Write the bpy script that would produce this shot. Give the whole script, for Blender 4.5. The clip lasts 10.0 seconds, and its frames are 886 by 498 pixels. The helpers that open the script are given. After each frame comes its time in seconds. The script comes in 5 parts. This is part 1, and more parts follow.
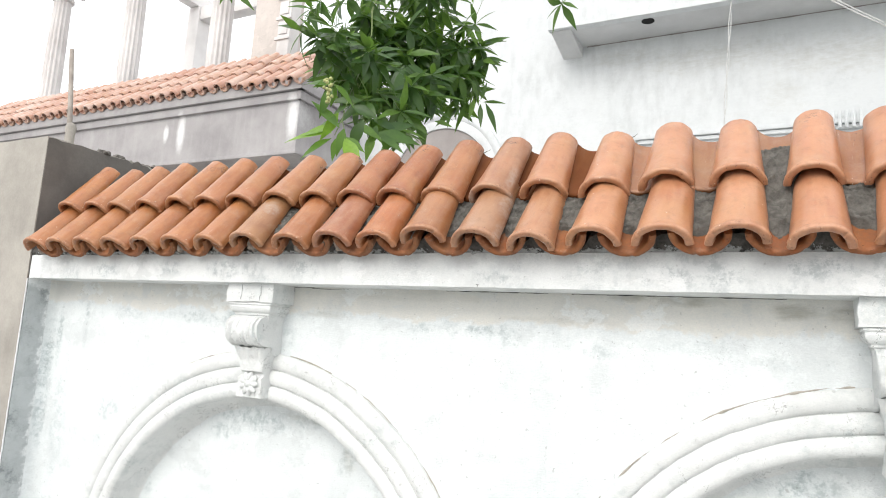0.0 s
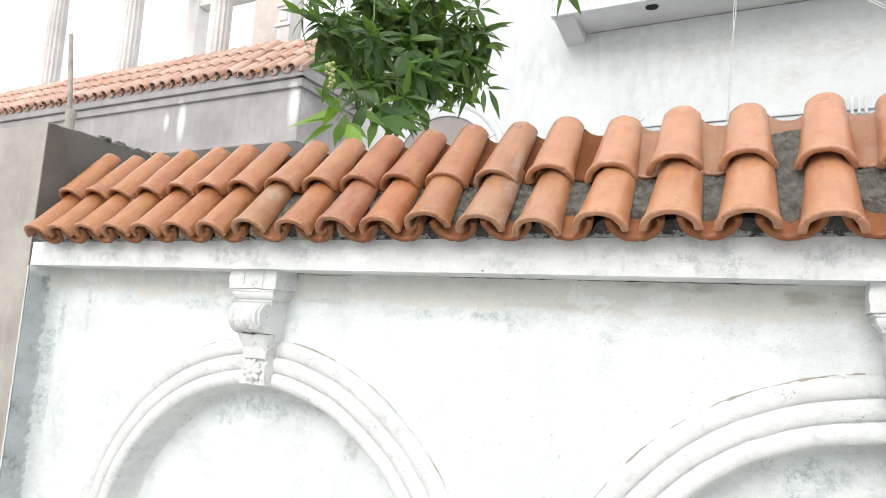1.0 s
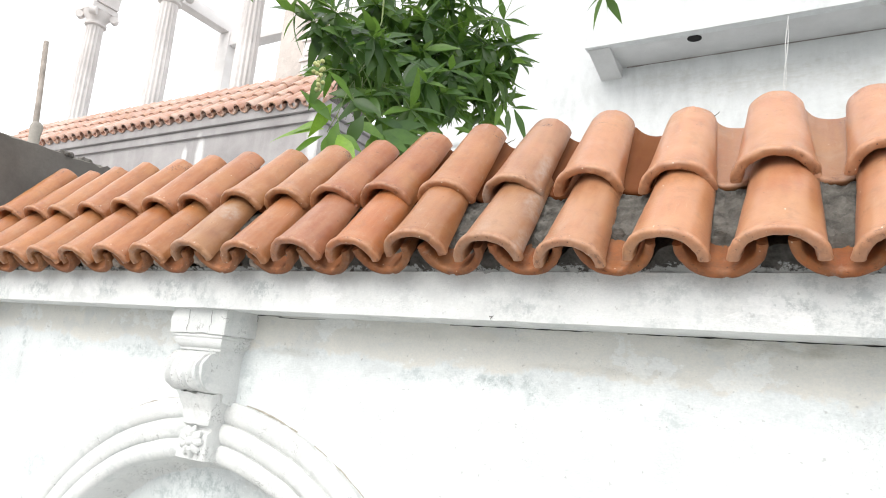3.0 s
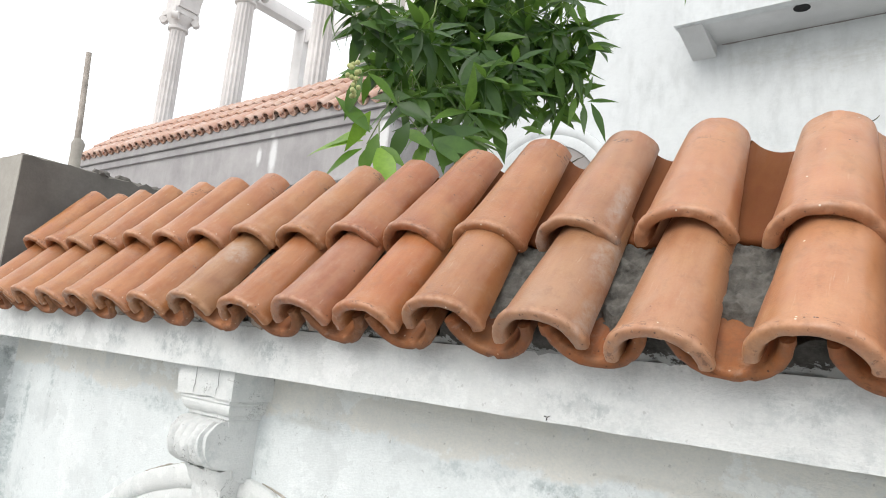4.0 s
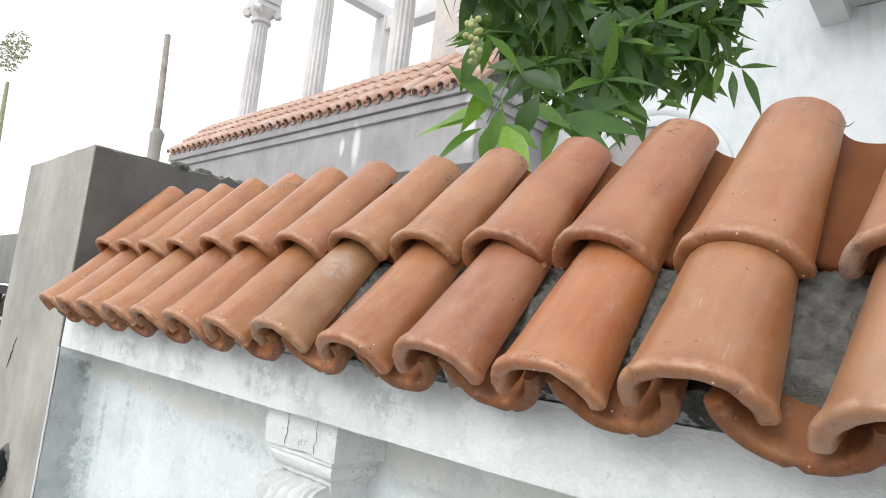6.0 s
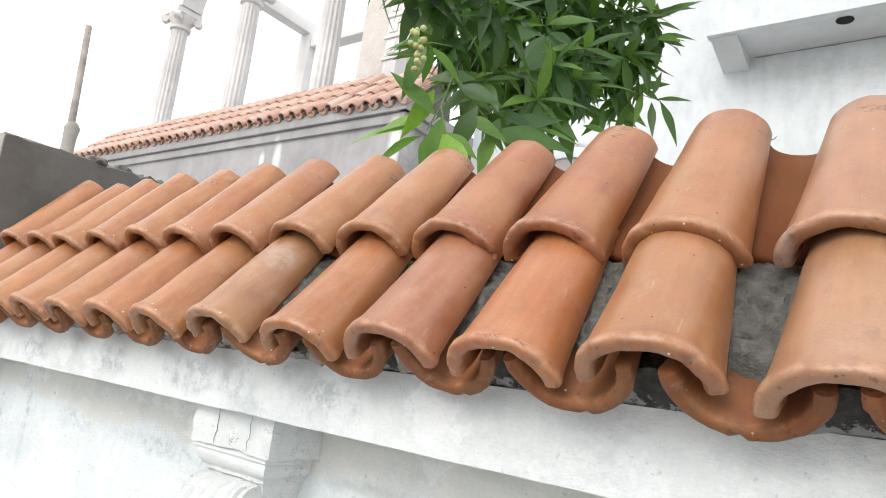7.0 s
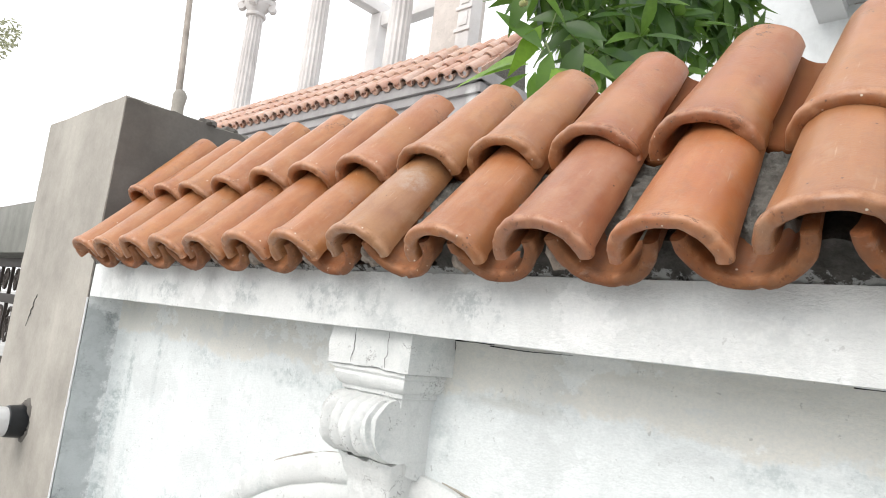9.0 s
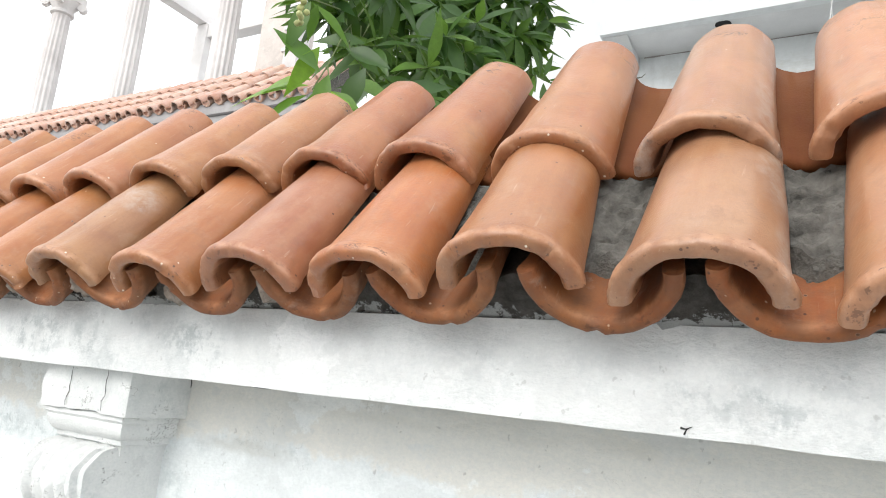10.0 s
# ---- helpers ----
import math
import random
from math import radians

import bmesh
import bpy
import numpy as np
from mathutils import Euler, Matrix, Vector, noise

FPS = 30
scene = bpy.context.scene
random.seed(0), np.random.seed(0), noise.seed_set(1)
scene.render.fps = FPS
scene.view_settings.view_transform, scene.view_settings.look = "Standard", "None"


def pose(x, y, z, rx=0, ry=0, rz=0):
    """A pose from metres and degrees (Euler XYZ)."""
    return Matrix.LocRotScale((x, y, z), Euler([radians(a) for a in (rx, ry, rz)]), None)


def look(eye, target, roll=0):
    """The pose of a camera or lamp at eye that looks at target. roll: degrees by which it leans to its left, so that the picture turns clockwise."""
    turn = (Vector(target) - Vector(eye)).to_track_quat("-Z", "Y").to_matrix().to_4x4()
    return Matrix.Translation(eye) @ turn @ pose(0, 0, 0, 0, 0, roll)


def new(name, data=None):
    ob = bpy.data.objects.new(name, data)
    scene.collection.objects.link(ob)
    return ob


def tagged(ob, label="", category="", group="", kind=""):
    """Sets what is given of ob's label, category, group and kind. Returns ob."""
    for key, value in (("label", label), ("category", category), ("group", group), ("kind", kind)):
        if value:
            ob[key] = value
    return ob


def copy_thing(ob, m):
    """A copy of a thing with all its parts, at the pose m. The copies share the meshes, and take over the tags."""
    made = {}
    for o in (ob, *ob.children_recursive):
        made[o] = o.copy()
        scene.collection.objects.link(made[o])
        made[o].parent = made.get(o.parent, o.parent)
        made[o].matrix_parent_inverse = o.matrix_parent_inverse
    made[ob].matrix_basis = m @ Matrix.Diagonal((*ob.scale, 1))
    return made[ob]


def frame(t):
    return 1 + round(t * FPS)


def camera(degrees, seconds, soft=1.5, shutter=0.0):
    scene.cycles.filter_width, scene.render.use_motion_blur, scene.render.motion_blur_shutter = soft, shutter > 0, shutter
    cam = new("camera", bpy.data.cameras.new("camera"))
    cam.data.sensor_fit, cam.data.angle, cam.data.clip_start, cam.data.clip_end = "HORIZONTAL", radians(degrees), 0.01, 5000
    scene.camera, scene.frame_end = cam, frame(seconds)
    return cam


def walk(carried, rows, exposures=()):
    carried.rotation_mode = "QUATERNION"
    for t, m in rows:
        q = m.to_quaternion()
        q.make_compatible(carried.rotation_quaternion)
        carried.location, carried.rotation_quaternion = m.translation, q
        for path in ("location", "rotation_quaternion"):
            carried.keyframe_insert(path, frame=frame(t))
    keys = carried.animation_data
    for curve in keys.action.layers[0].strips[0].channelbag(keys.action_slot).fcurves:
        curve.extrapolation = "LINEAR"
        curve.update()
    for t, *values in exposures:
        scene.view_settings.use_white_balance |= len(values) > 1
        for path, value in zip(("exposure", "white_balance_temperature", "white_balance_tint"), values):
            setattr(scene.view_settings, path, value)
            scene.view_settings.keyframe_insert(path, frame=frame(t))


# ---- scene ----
EXPOSURES = [(0.0, 0.44, 6500, 10), (2.6, 0.52, 6500, 10), (3.1, 0.54, 6500, 10), (4.3, 0.18, 6400, 9), (5.5, 0.16, 6250, 8), (7.0, 0.42, 6400, 9), (8.5, 0.44, 6450, 10), (9.0, 0.38, 6500, 10), (9.5, 0.36, 6450, 10), (10.0, 0.55, 6400, 9)]
cam = camera(67.8, 10.0, soft=1.0)
FOOT = 1.95  # height of the feet of the lowest roof tiles above the ground
PATH = [
    (0, (3.228, -1.938, -0.309), (2.304, -0.186, -0.034), 3.7),
    (0.5, (3.215, -1.938, -0.313), (2.289, -0.184, -0.054), 3.9),
    (1, (3.205, -1.921, -0.318), (2.278, -0.165, -0.076), 3.7),
    (1.5, (3.198, -1.892, -0.323), (2.310, -0.113, -0.108), 3.5),
    (2, (3.171, -1.860, -0.318), (2.260, -0.097, -0.075), 2.8),
    (2.5, (3.133, -1.733, -0.311), (2.209, 0.027, -0.095), 3.6),
    (2.7, (3.093, -1.608, -0.276), (2.116, 0.122, -0.065), 3.7),
    (2.9, (3.018, -1.421, -0.277), (2.027, 0.288, 0.034), 4.6),
    (3, (2.987, -1.319, -0.259), (1.983, 0.369, 0.114), 5.4),
    (3.1, (2.953, -1.231, -0.224), (1.958, 0.451, 0.178), 6.5),
    (3.2, (2.928, -1.169, -0.173), (1.876, 0.485, 0.222), 7.0),
    (4.3, (2.777, -0.886, -0.006), (1.536, 0.652, 0.303), 5.1),
    (4.5, (2.699, -0.830, 0.021), (1.434, 0.684, 0.347), 4.9),
    (5, (2.540, -0.728, 0.085), (1.244, 0.772, 0.353), 5.8),
    (5.5, (2.459, -0.709, 0.081), (1.081, 0.717, 0.344), 5.9),
    (5.7, (2.440, -0.707, 0.076), (1.046, 0.704, 0.329), 6.3),
    (6.8, (2.397, -0.733, 0.037), (1.123, 0.780, 0.337), 7.7),
    (7, (2.384, -0.745, 0.007), (1.190, 0.818, 0.365), 7.4),
    (7.5, (2.369, -0.784, -0.050), (1.189, 0.784, 0.338), 7.2),
    (8, (2.343, -0.801, -0.091), (1.143, 0.752, 0.294), 7.1),
    (8.5, (2.314, -0.817, -0.116), (1.012, 0.661, 0.229), 6.5),
    (9, (2.298, -0.804, -0.129), (0.941, 0.640, 0.145), 7.0),
    (9.5, (2.337, -0.754, -0.116), (1.104, 0.783, 0.229), 6.2),
    (10, (2.410, -0.658, -0.091), (1.449, 1.051, 0.306), 5.5),
]
walk(cam, [(t, pose(0, 0, FOOT) @ look(eye, target, roll)) for t, eye, target, roll in PATH], EXPOSURES)

# ---------------------------------------------------------------- light
world = bpy.data.worlds.new("overcast_sky")
scene.world = world
world.use_nodes = True
wn, wl = world.node_tree.nodes, world.node_tree.links
wn.clear()
sky = wn.new("ShaderNodeTexSky")
sky.sky_type, sky.sun_disc = "NISHITA", False
sky.sun_elevation, sky.sun_rotation = radians(36), radians(183)
sky.dust_density = 4.0
cloud = wn.new("ShaderNodeMixRGB")
cloud.inputs[0].default_value = 0.88
cloud.inputs[2].default_value = (9.3, 9.4, 9.5, 1)
wbg, wout = wn.new("ShaderNodeBackground"), wn.new("ShaderNodeOutputWorld")
wbg.inputs[1].default_value = 0.15
wl.new(sky.outputs[0], cloud.inputs[1])
wl.new(cloud.outputs[0], wbg.inputs[0])
wl.new(wbg.outputs[0], wout.inputs[0])

sun_data = bpy.data.lights.new("sun", "SUN")
sun_data.energy, sun_data.angle, sun_data.color = 1.18, radians(32), (1.0, 0.97, 0.92)
sun = new("sun", sun_data)
sun.matrix_world = look((-0.3, -6.9, 6.6), (0, 0, 1.5))


# ---------------------------------------------------------------- materials
def material(name, rough=0.8, spec=0.3):
    m = bpy.data.materials.new(name)
    m.use_nodes = True
    b = m.node_tree.nodes["Principled BSDF"]
    b.inputs["Roughness"].default_value = rough
    b.inputs["Specular IOR Level"].default_value = spec
    return m, m.node_tree.nodes, m.node_tree.links, b


def coords(n, l, scale=(1, 1, 1), world_space=False):
    """Texture coordinates in metres."""
    mp = n.new("ShaderNodeMapping")
    mp.inputs["Scale"].default_value = scale
    if world_space:
        g = n.new("ShaderNodeNewGeometry")
        l.new(g.outputs["Position"], mp.inputs[0])
    else:
        c = n.new("ShaderNodeTexCoord")
        l.new(c.outputs["Object"], mp.inputs[0])
    return mp.outputs[0]


def noise_tex(n, l, co, scale, detail=4, rough=0.6, lo=None, hi=None):
    t = n.new("ShaderNodeTexNoise")
    t.inputs["Scale"].default_value, t.inputs["Detail"].default_value, t.inputs["Roughness"].default_value = scale, detail, rough
    l.new(co, t.inputs["Vector"])
    if lo is None:
        return t.outputs["Fac"]
    r = n.new("ShaderNodeMapRange")
    r.inputs[1].default_value, r.inputs[2].default_value = lo, hi
    l.new(t.outputs["Fac"], r.inputs[0])
    return r.outputs[0]


def mix(n, l, fac, a, b, mode="MIX"):
    x = n.new("ShaderNodeMixRGB")
    x.blend_type = mode
    for i, v in ((0, fac), (1, a), (2, b)):
        if isinstance(v, (int, float)):
            x.inputs[i].default_value = v
        elif isinstance(v, tuple):
            x.inputs[i].default_value = (*v, 1)
        else:
            l.new(v, x.inputs[i])
    return x.outputs[0]


def math_node(n, l, op, a, b=0.0):
    x = n.new("ShaderNodeMath")
    x.operation = op
    x.use_clamp = True
    for i, v in ((0, a), (1, b)):
        if isinstance(v, (int, float)):
            x.inputs[i].default_value = v
        else:
            l.new(v, x.inputs[i])
    return x.outputs[0]


def bump(n, l, bsdf, height, strength=0.3, dist=0.005):
    b = n.new("ShaderNodeBump")
    b.inputs["Strength"].default_value, b.inputs["Distance"].default_value = strength, dist
    l.new(height, b.inputs["Height"])
    l.new(b.outputs[0], bsdf.inputs["Normal"])


def blob_mask(n, l, spots, world_space=True, ragged=0.5):
    """Union of soft ragged ellipses round given centres: (x, y, z, rx, ry, rz), with a strength where it is weak."""
    total = None
    g = n.new("ShaderNodeNewGeometry")
    wob = n.new("ShaderNodeTexNoise")
    wob.inputs["Scale"].default_value, wob.inputs["Detail"].default_value = 14, 6
    wob.inputs["Roughness"].default_value = 0.7
    l.new(g.outputs["Position"], wob.inputs["Vector"])
    for x, y, z, rx, ry, rz, *weak in spots:
        s = n.new("ShaderNodeVectorMath")
        s.operation = "SUBTRACT"
        l.new(g.outputs["Position"], s.inputs[0])
        s.inputs[1].default_value = (x, y, z)
        d = n.new("ShaderNodeVectorMath")
        d.operation = "DIVIDE"
        l.new(s.outputs[0], d.inputs[0])
        d.inputs[1].default_value = (rx, ry, rz)
        le = n.new("ShaderNodeVectorMath")
        le.operation = "LENGTH"
        l.new(d.outputs[0], le.inputs[0])
        add = n.new("ShaderNodeMath")
        add.operation = "MULTIPLY_ADD"
        l.new(wob.outputs["Fac"], add.inputs[0])
        add.inputs[1].default_value = ragged * 4
        l.new(le.outputs["Value"], add.inputs[2])
        r = n.new("ShaderNodeMapRange")
        r.inputs[1].default_value, r.inputs[2].default_value = 1.1 + ragged * 2, 0.5 + ragged * 2
        l.new(add.outputs[0], r.inputs[0])
        one = math_node(n, l, "MULTIPLY", r.outputs[0], weak[0]) if weak else r.outputs[0]
        total = one if total is None else math_node(n, l, "MAXIMUM", total, one)
    return total


SMEARS = [(2.388, 0.09, FOOT + 0.17, 0.020, 0.08, 0.10), (2.235, 0.13, FOOT + 0.20, 0.026, 0.05, 0.04), (2.396, 0.03, FOOT + 0.06, 0.010, 0.07, 0.07),
          (2.024, 0.05, FOOT + 0.07, 0.006, 0.07, 0.07), (1.355, 0.09, FOOT + 0.19, 0.035, 0.045, 0.05),
          (2.372, 0.19, FOOT + 0.27, 0.014, 0.08, 0.07), (2.236, 0.14, FOOT + 0.20, 0.012, 0.03, 0.03)]


def terracotta(name, speck=True, grime=0.0, tint=None, matt=0.0):
    m, n, l, b = material(name, 0.45, 0.6 - 0.5 * matt)
    info = n.new("ShaderNodeObjectInfo")
    co = coords(n, l)
    off = n.new("ShaderNodeVectorMath")
    off.operation = "MULTIPLY_ADD"
    l.new(info.outputs["Random"], off.inputs[0])
    off.inputs[1].default_value = (37, 53, 71)
    l.new(co, off.inputs[2])
    co = off.outputs[0]
    big = noise_tex(n, l, co, 9, 4, 0.55, 0.32, 0.70)
    streak = n.new("ShaderNodeMapping")
    streak.inputs["Scale"].default_value = (60, 9, 30)
    l.new(co, streak.inputs[0])
    st = noise_tex(n, l, streak.outputs[0], 1, 4, 0.65, 0.38, 0.75)
    fine = noise_tex(n, l, co, 260, 3, 0.6, 0.3, 0.7)
    base = info.outputs["Color"]
    pale = mix(n, l, 0.42, base, (0.52, 0.33, 0.18))
    deep = mix(n, l, 1.0, base, (0.74, 0.60, 0.52), "MULTIPLY")
    c = mix(n, l, big, deep, base)
    # uneven firing: yellowish and pinkish areas on one tile
    c = mix(n, l, math_node(n, l, "MULTIPLY", noise_tex(n, l, co, 6.5, 4, 0.55, 0.46, 0.66), 0.42), c, (0.37, 0.185, 0.068))
    shift_co = n.new("ShaderNodeMapping")
    shift_co.inputs["Location"].default_value = (3.7, 1.9, 8.3)
    l.new(co, shift_co.inputs[0])
    c = mix(n, l, math_node(n, l, "MULTIPLY", noise_tex(n, l, shift_co.outputs[0], 7.5, 4, 0.55, 0.47, 0.66), 0.40), c, (0.40, 0.16, 0.078))
    c = mix(n, l, math_node(n, l, "MULTIPLY", st, 0.46), c, pale)
    c = mix(n, l, math_node(n, l, "MULTIPLY", fine, 0.14), c, (0.19, 0.082, 0.042))
    height = mix(n, l, 0.35, fine, noise_tex(n, l, co, 70, 5, 0.6))
    if speck:
        tc = n.new("ShaderNodeTexCoord")
        sx = n.new("ShaderNodeSeparateXYZ")
        l.new(tc.outputs["Object"], sx.inputs[0])
        zones = []
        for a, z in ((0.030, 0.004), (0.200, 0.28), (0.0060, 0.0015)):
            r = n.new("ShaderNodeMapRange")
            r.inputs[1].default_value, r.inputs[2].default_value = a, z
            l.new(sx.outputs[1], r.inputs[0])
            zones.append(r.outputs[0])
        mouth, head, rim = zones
        # lime specks and pits, thickest at the mouth
        for scale, keep, dark_keep, zone in ((46, 0.945, 0.90, None), (95, 0.885, 0.80, mouth)):
            v = n.new("ShaderNodeTexVoronoi")
            v.inputs["Scale"].default_value = scale
            v.inputs["Randomness"].default_value = 1.0
            l.new(co, v.inputs["Vector"])
            near = n.new("ShaderNodeMapRange")
            near.inputs[1].default_value, near.inputs[2].default_value = (0.10, 0.05) if zone is None else (0.19, 0.12)
            l.new(v.outputs["Distance"], near.inputs[0])
            sep = n.new("ShaderNodeSeparateColor")
            l.new(v.outputs["Color"], sep.inputs[0])
            white = math_node(n, l, "MULTIPLY", near.outputs[0], math_node(n, l, "GREATER_THAN", sep.outputs[0], keep))
            black = math_node(n, l, "MULTIPLY", near.outputs[0], math_node(n, l, "GREATER_THAN", sep.outputs[1], dark_keep))
            if zone is not None:
                white = math_node(n, l, "MULTIPLY", white, math_node(n, l, "GREATER_THAN", zone, 0.15))
                black = math_node(n, l, "MULTIPLY", black, math_node(n, l, "GREATER_THAN", zone, 0.15))
            c = mix(n, l, white, c, (0.78, 0.70, 0.58))
            c = mix(n, l, black, c, (0.085, 0.032, 0.018))
        dust = noise_tex(n, l, co, 16, 7, 0.72, 0.52, 0.76)
        c = mix(n, l, math_node(n, l, "MULTIPLY", dust, 0.30), c, (0.42, 0.32, 0.23))
        # chips and grime round the mouth
        chips = n.new("ShaderNodeMapping")
        chips.inputs["Scale"].default_value = (60, 190, 60)
        l.new(co, chips.inputs[0])
        chip = noise_tex(n, l, chips.outputs[0], 1, 5, 0.70, 0.60, 0.635)
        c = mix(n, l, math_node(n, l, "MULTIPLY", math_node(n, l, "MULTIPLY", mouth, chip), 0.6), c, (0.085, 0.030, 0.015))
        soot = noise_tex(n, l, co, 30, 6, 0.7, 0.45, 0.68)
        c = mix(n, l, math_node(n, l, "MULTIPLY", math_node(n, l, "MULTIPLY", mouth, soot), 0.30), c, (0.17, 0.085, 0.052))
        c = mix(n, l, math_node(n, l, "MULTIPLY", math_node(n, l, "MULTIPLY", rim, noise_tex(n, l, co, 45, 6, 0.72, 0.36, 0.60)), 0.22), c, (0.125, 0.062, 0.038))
        blot = noise_tex(n, l, co, 38, 6, 0.72, 0.52, 0.72)
        c = mix(n, l, math_node(n, l, "MULTIPLY", blot, 0.44), c, (0.20, 0.098, 0.058))
        # short firing cracks across the head
        crk = n.new("ShaderNodeMapping")
        crk.inputs["Scale"].default_value = (14, 38, 14)
        l.new(co, crk.inputs[0])
        cn = noise_tex(n, l, crk.outputs[0], 1, 4, 0.7)
        line = n.new("ShaderNodeMath")
        line.operation = "COMPARE"
        l.new(cn, line.inputs[0])
        line.inputs[1].default_value, line.inputs[2].default_value = 0.575, 0.009
        some = noise_tex(n, l, co, 13, 2, 0.5, 0.545, 0.585)
        crack = math_node(n, l, "MULTIPLY", math_node(n, l, "MULTIPLY", line.outputs[0], some), head)
        # pale broken highlight painted along the crest of the lip
        crest = n.new("ShaderNodeMapRange")
        crest.inputs[1].default_value, crest.inputs[2].default_value = 0.017, 0.008
        l.new(sx.outputs[1], crest.inputs[0])
        lip_glint = math_node(n, l, "MULTIPLY", math_node(n, l, "SUBTRACT", crest.outputs[0], rim), noise_tex(n, l, co, 42, 4, 0.65, 0.40, 0.58))
        c = mix(n, l, math_node(n, l, "MULTIPLY", lip_glint, 0.38), c, (0.58, 0.34, 0.21))
        # torn edges: broken dark lines that run along the mouth
        torn_co = n.new("ShaderNodeMapping")
        torn_co.inputs["Scale"].default_value = (13, 62, 13)
        l.new(co, torn_co.inputs[0])
        torn = n.new("ShaderNodeMath")
        torn.operation = "COMPARE"
        l.new(noise_tex(n, l, torn_co.outputs[0], 1, 5, 0.72), torn.inputs[0])
        torn.inputs[1].default_value, torn.inputs[2].default_value = 0.58, 0.014
        torn = math_node(n, l, "MULTIPLY", math_node(n, l, "MULTIPLY", torn.outputs[0], math_node(n, l, "SUBTRACT", mouth, math_node(n, l, "MULTIPLY", rim, 0.97))), noise_tex(n, l, co, 17, 2, 0.5, 0.52, 0.56))
        crack = math_node(n, l, "MAXIMUM", crack, math_node(n, l, "MULTIPLY", torn, 0.75))
        if grime:
            crack = math_node(n, l, "MULTIPLY", crack, 0.0)
        c = mix(n, l, crack, c, (0.05, 0.024, 0.018))
        # tool marks and pale scratches
        scr = n.new("ShaderNodeMapping")
        scr.inputs["Scale"].default_value = (240, 14, 120)
        l.new(co, scr.inputs[0])
        sc2 = noise_tex(n, l, scr.outputs[0], 1, 3, 0.6, 0.665, 0.74)
        c = mix(n, l, math_node(n, l, "MULTIPLY", sc2, 0.35), c, (0.52, 0.38, 0.27))
        smear = math_node(n, l, "MULTIPLY", blob_mask(n, l, SMEARS, ragged=0.40), noise_tex(n, l, co, 55, 6, 0.75, 0.36, 0.62))
        c = mix(n, l, math_node(n, l, "MULTIPLY", smear, 0.50), c, (0.44, 0.40, 0.36))
        if grime:
            gr = noise_tex(n, l, co, 34, 7, 0.72, 0.42, 0.60)
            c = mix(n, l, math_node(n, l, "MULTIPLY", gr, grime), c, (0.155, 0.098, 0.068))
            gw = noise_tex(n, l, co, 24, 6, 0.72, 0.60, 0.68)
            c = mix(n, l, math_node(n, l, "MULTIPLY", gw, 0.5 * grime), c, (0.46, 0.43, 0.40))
        height = mix(n, l, 0.25, height, math_node(n, l, "SUBTRACT", 1.0, math_node(n, l, "MAXIMUM", crack, math_node(n, l, "MULTIPLY", mouth, chip))))
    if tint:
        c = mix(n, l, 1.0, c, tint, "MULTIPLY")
    l.new(c, b.inputs["Base Color"])
    rr = n.new("ShaderNodeMapRange")
    rr.inputs[3].default_value, rr.inputs[4].default_value = 0.32 + 0.4 * matt, 0.46 + 0.4 * matt
    l.new(st, rr.inputs[0])
    if speck:
        l.new(math_node(n, l, "ADD", rr.outputs[0], math_node(n, l, "MULTIPLY", mouth, 0.04)), b.inputs["Roughness"])
    else:
        l.new(rr.outputs[0], b.inputs["Roughness"])
    bump(n, l, b, height, 0.24, 0.002)
    return m


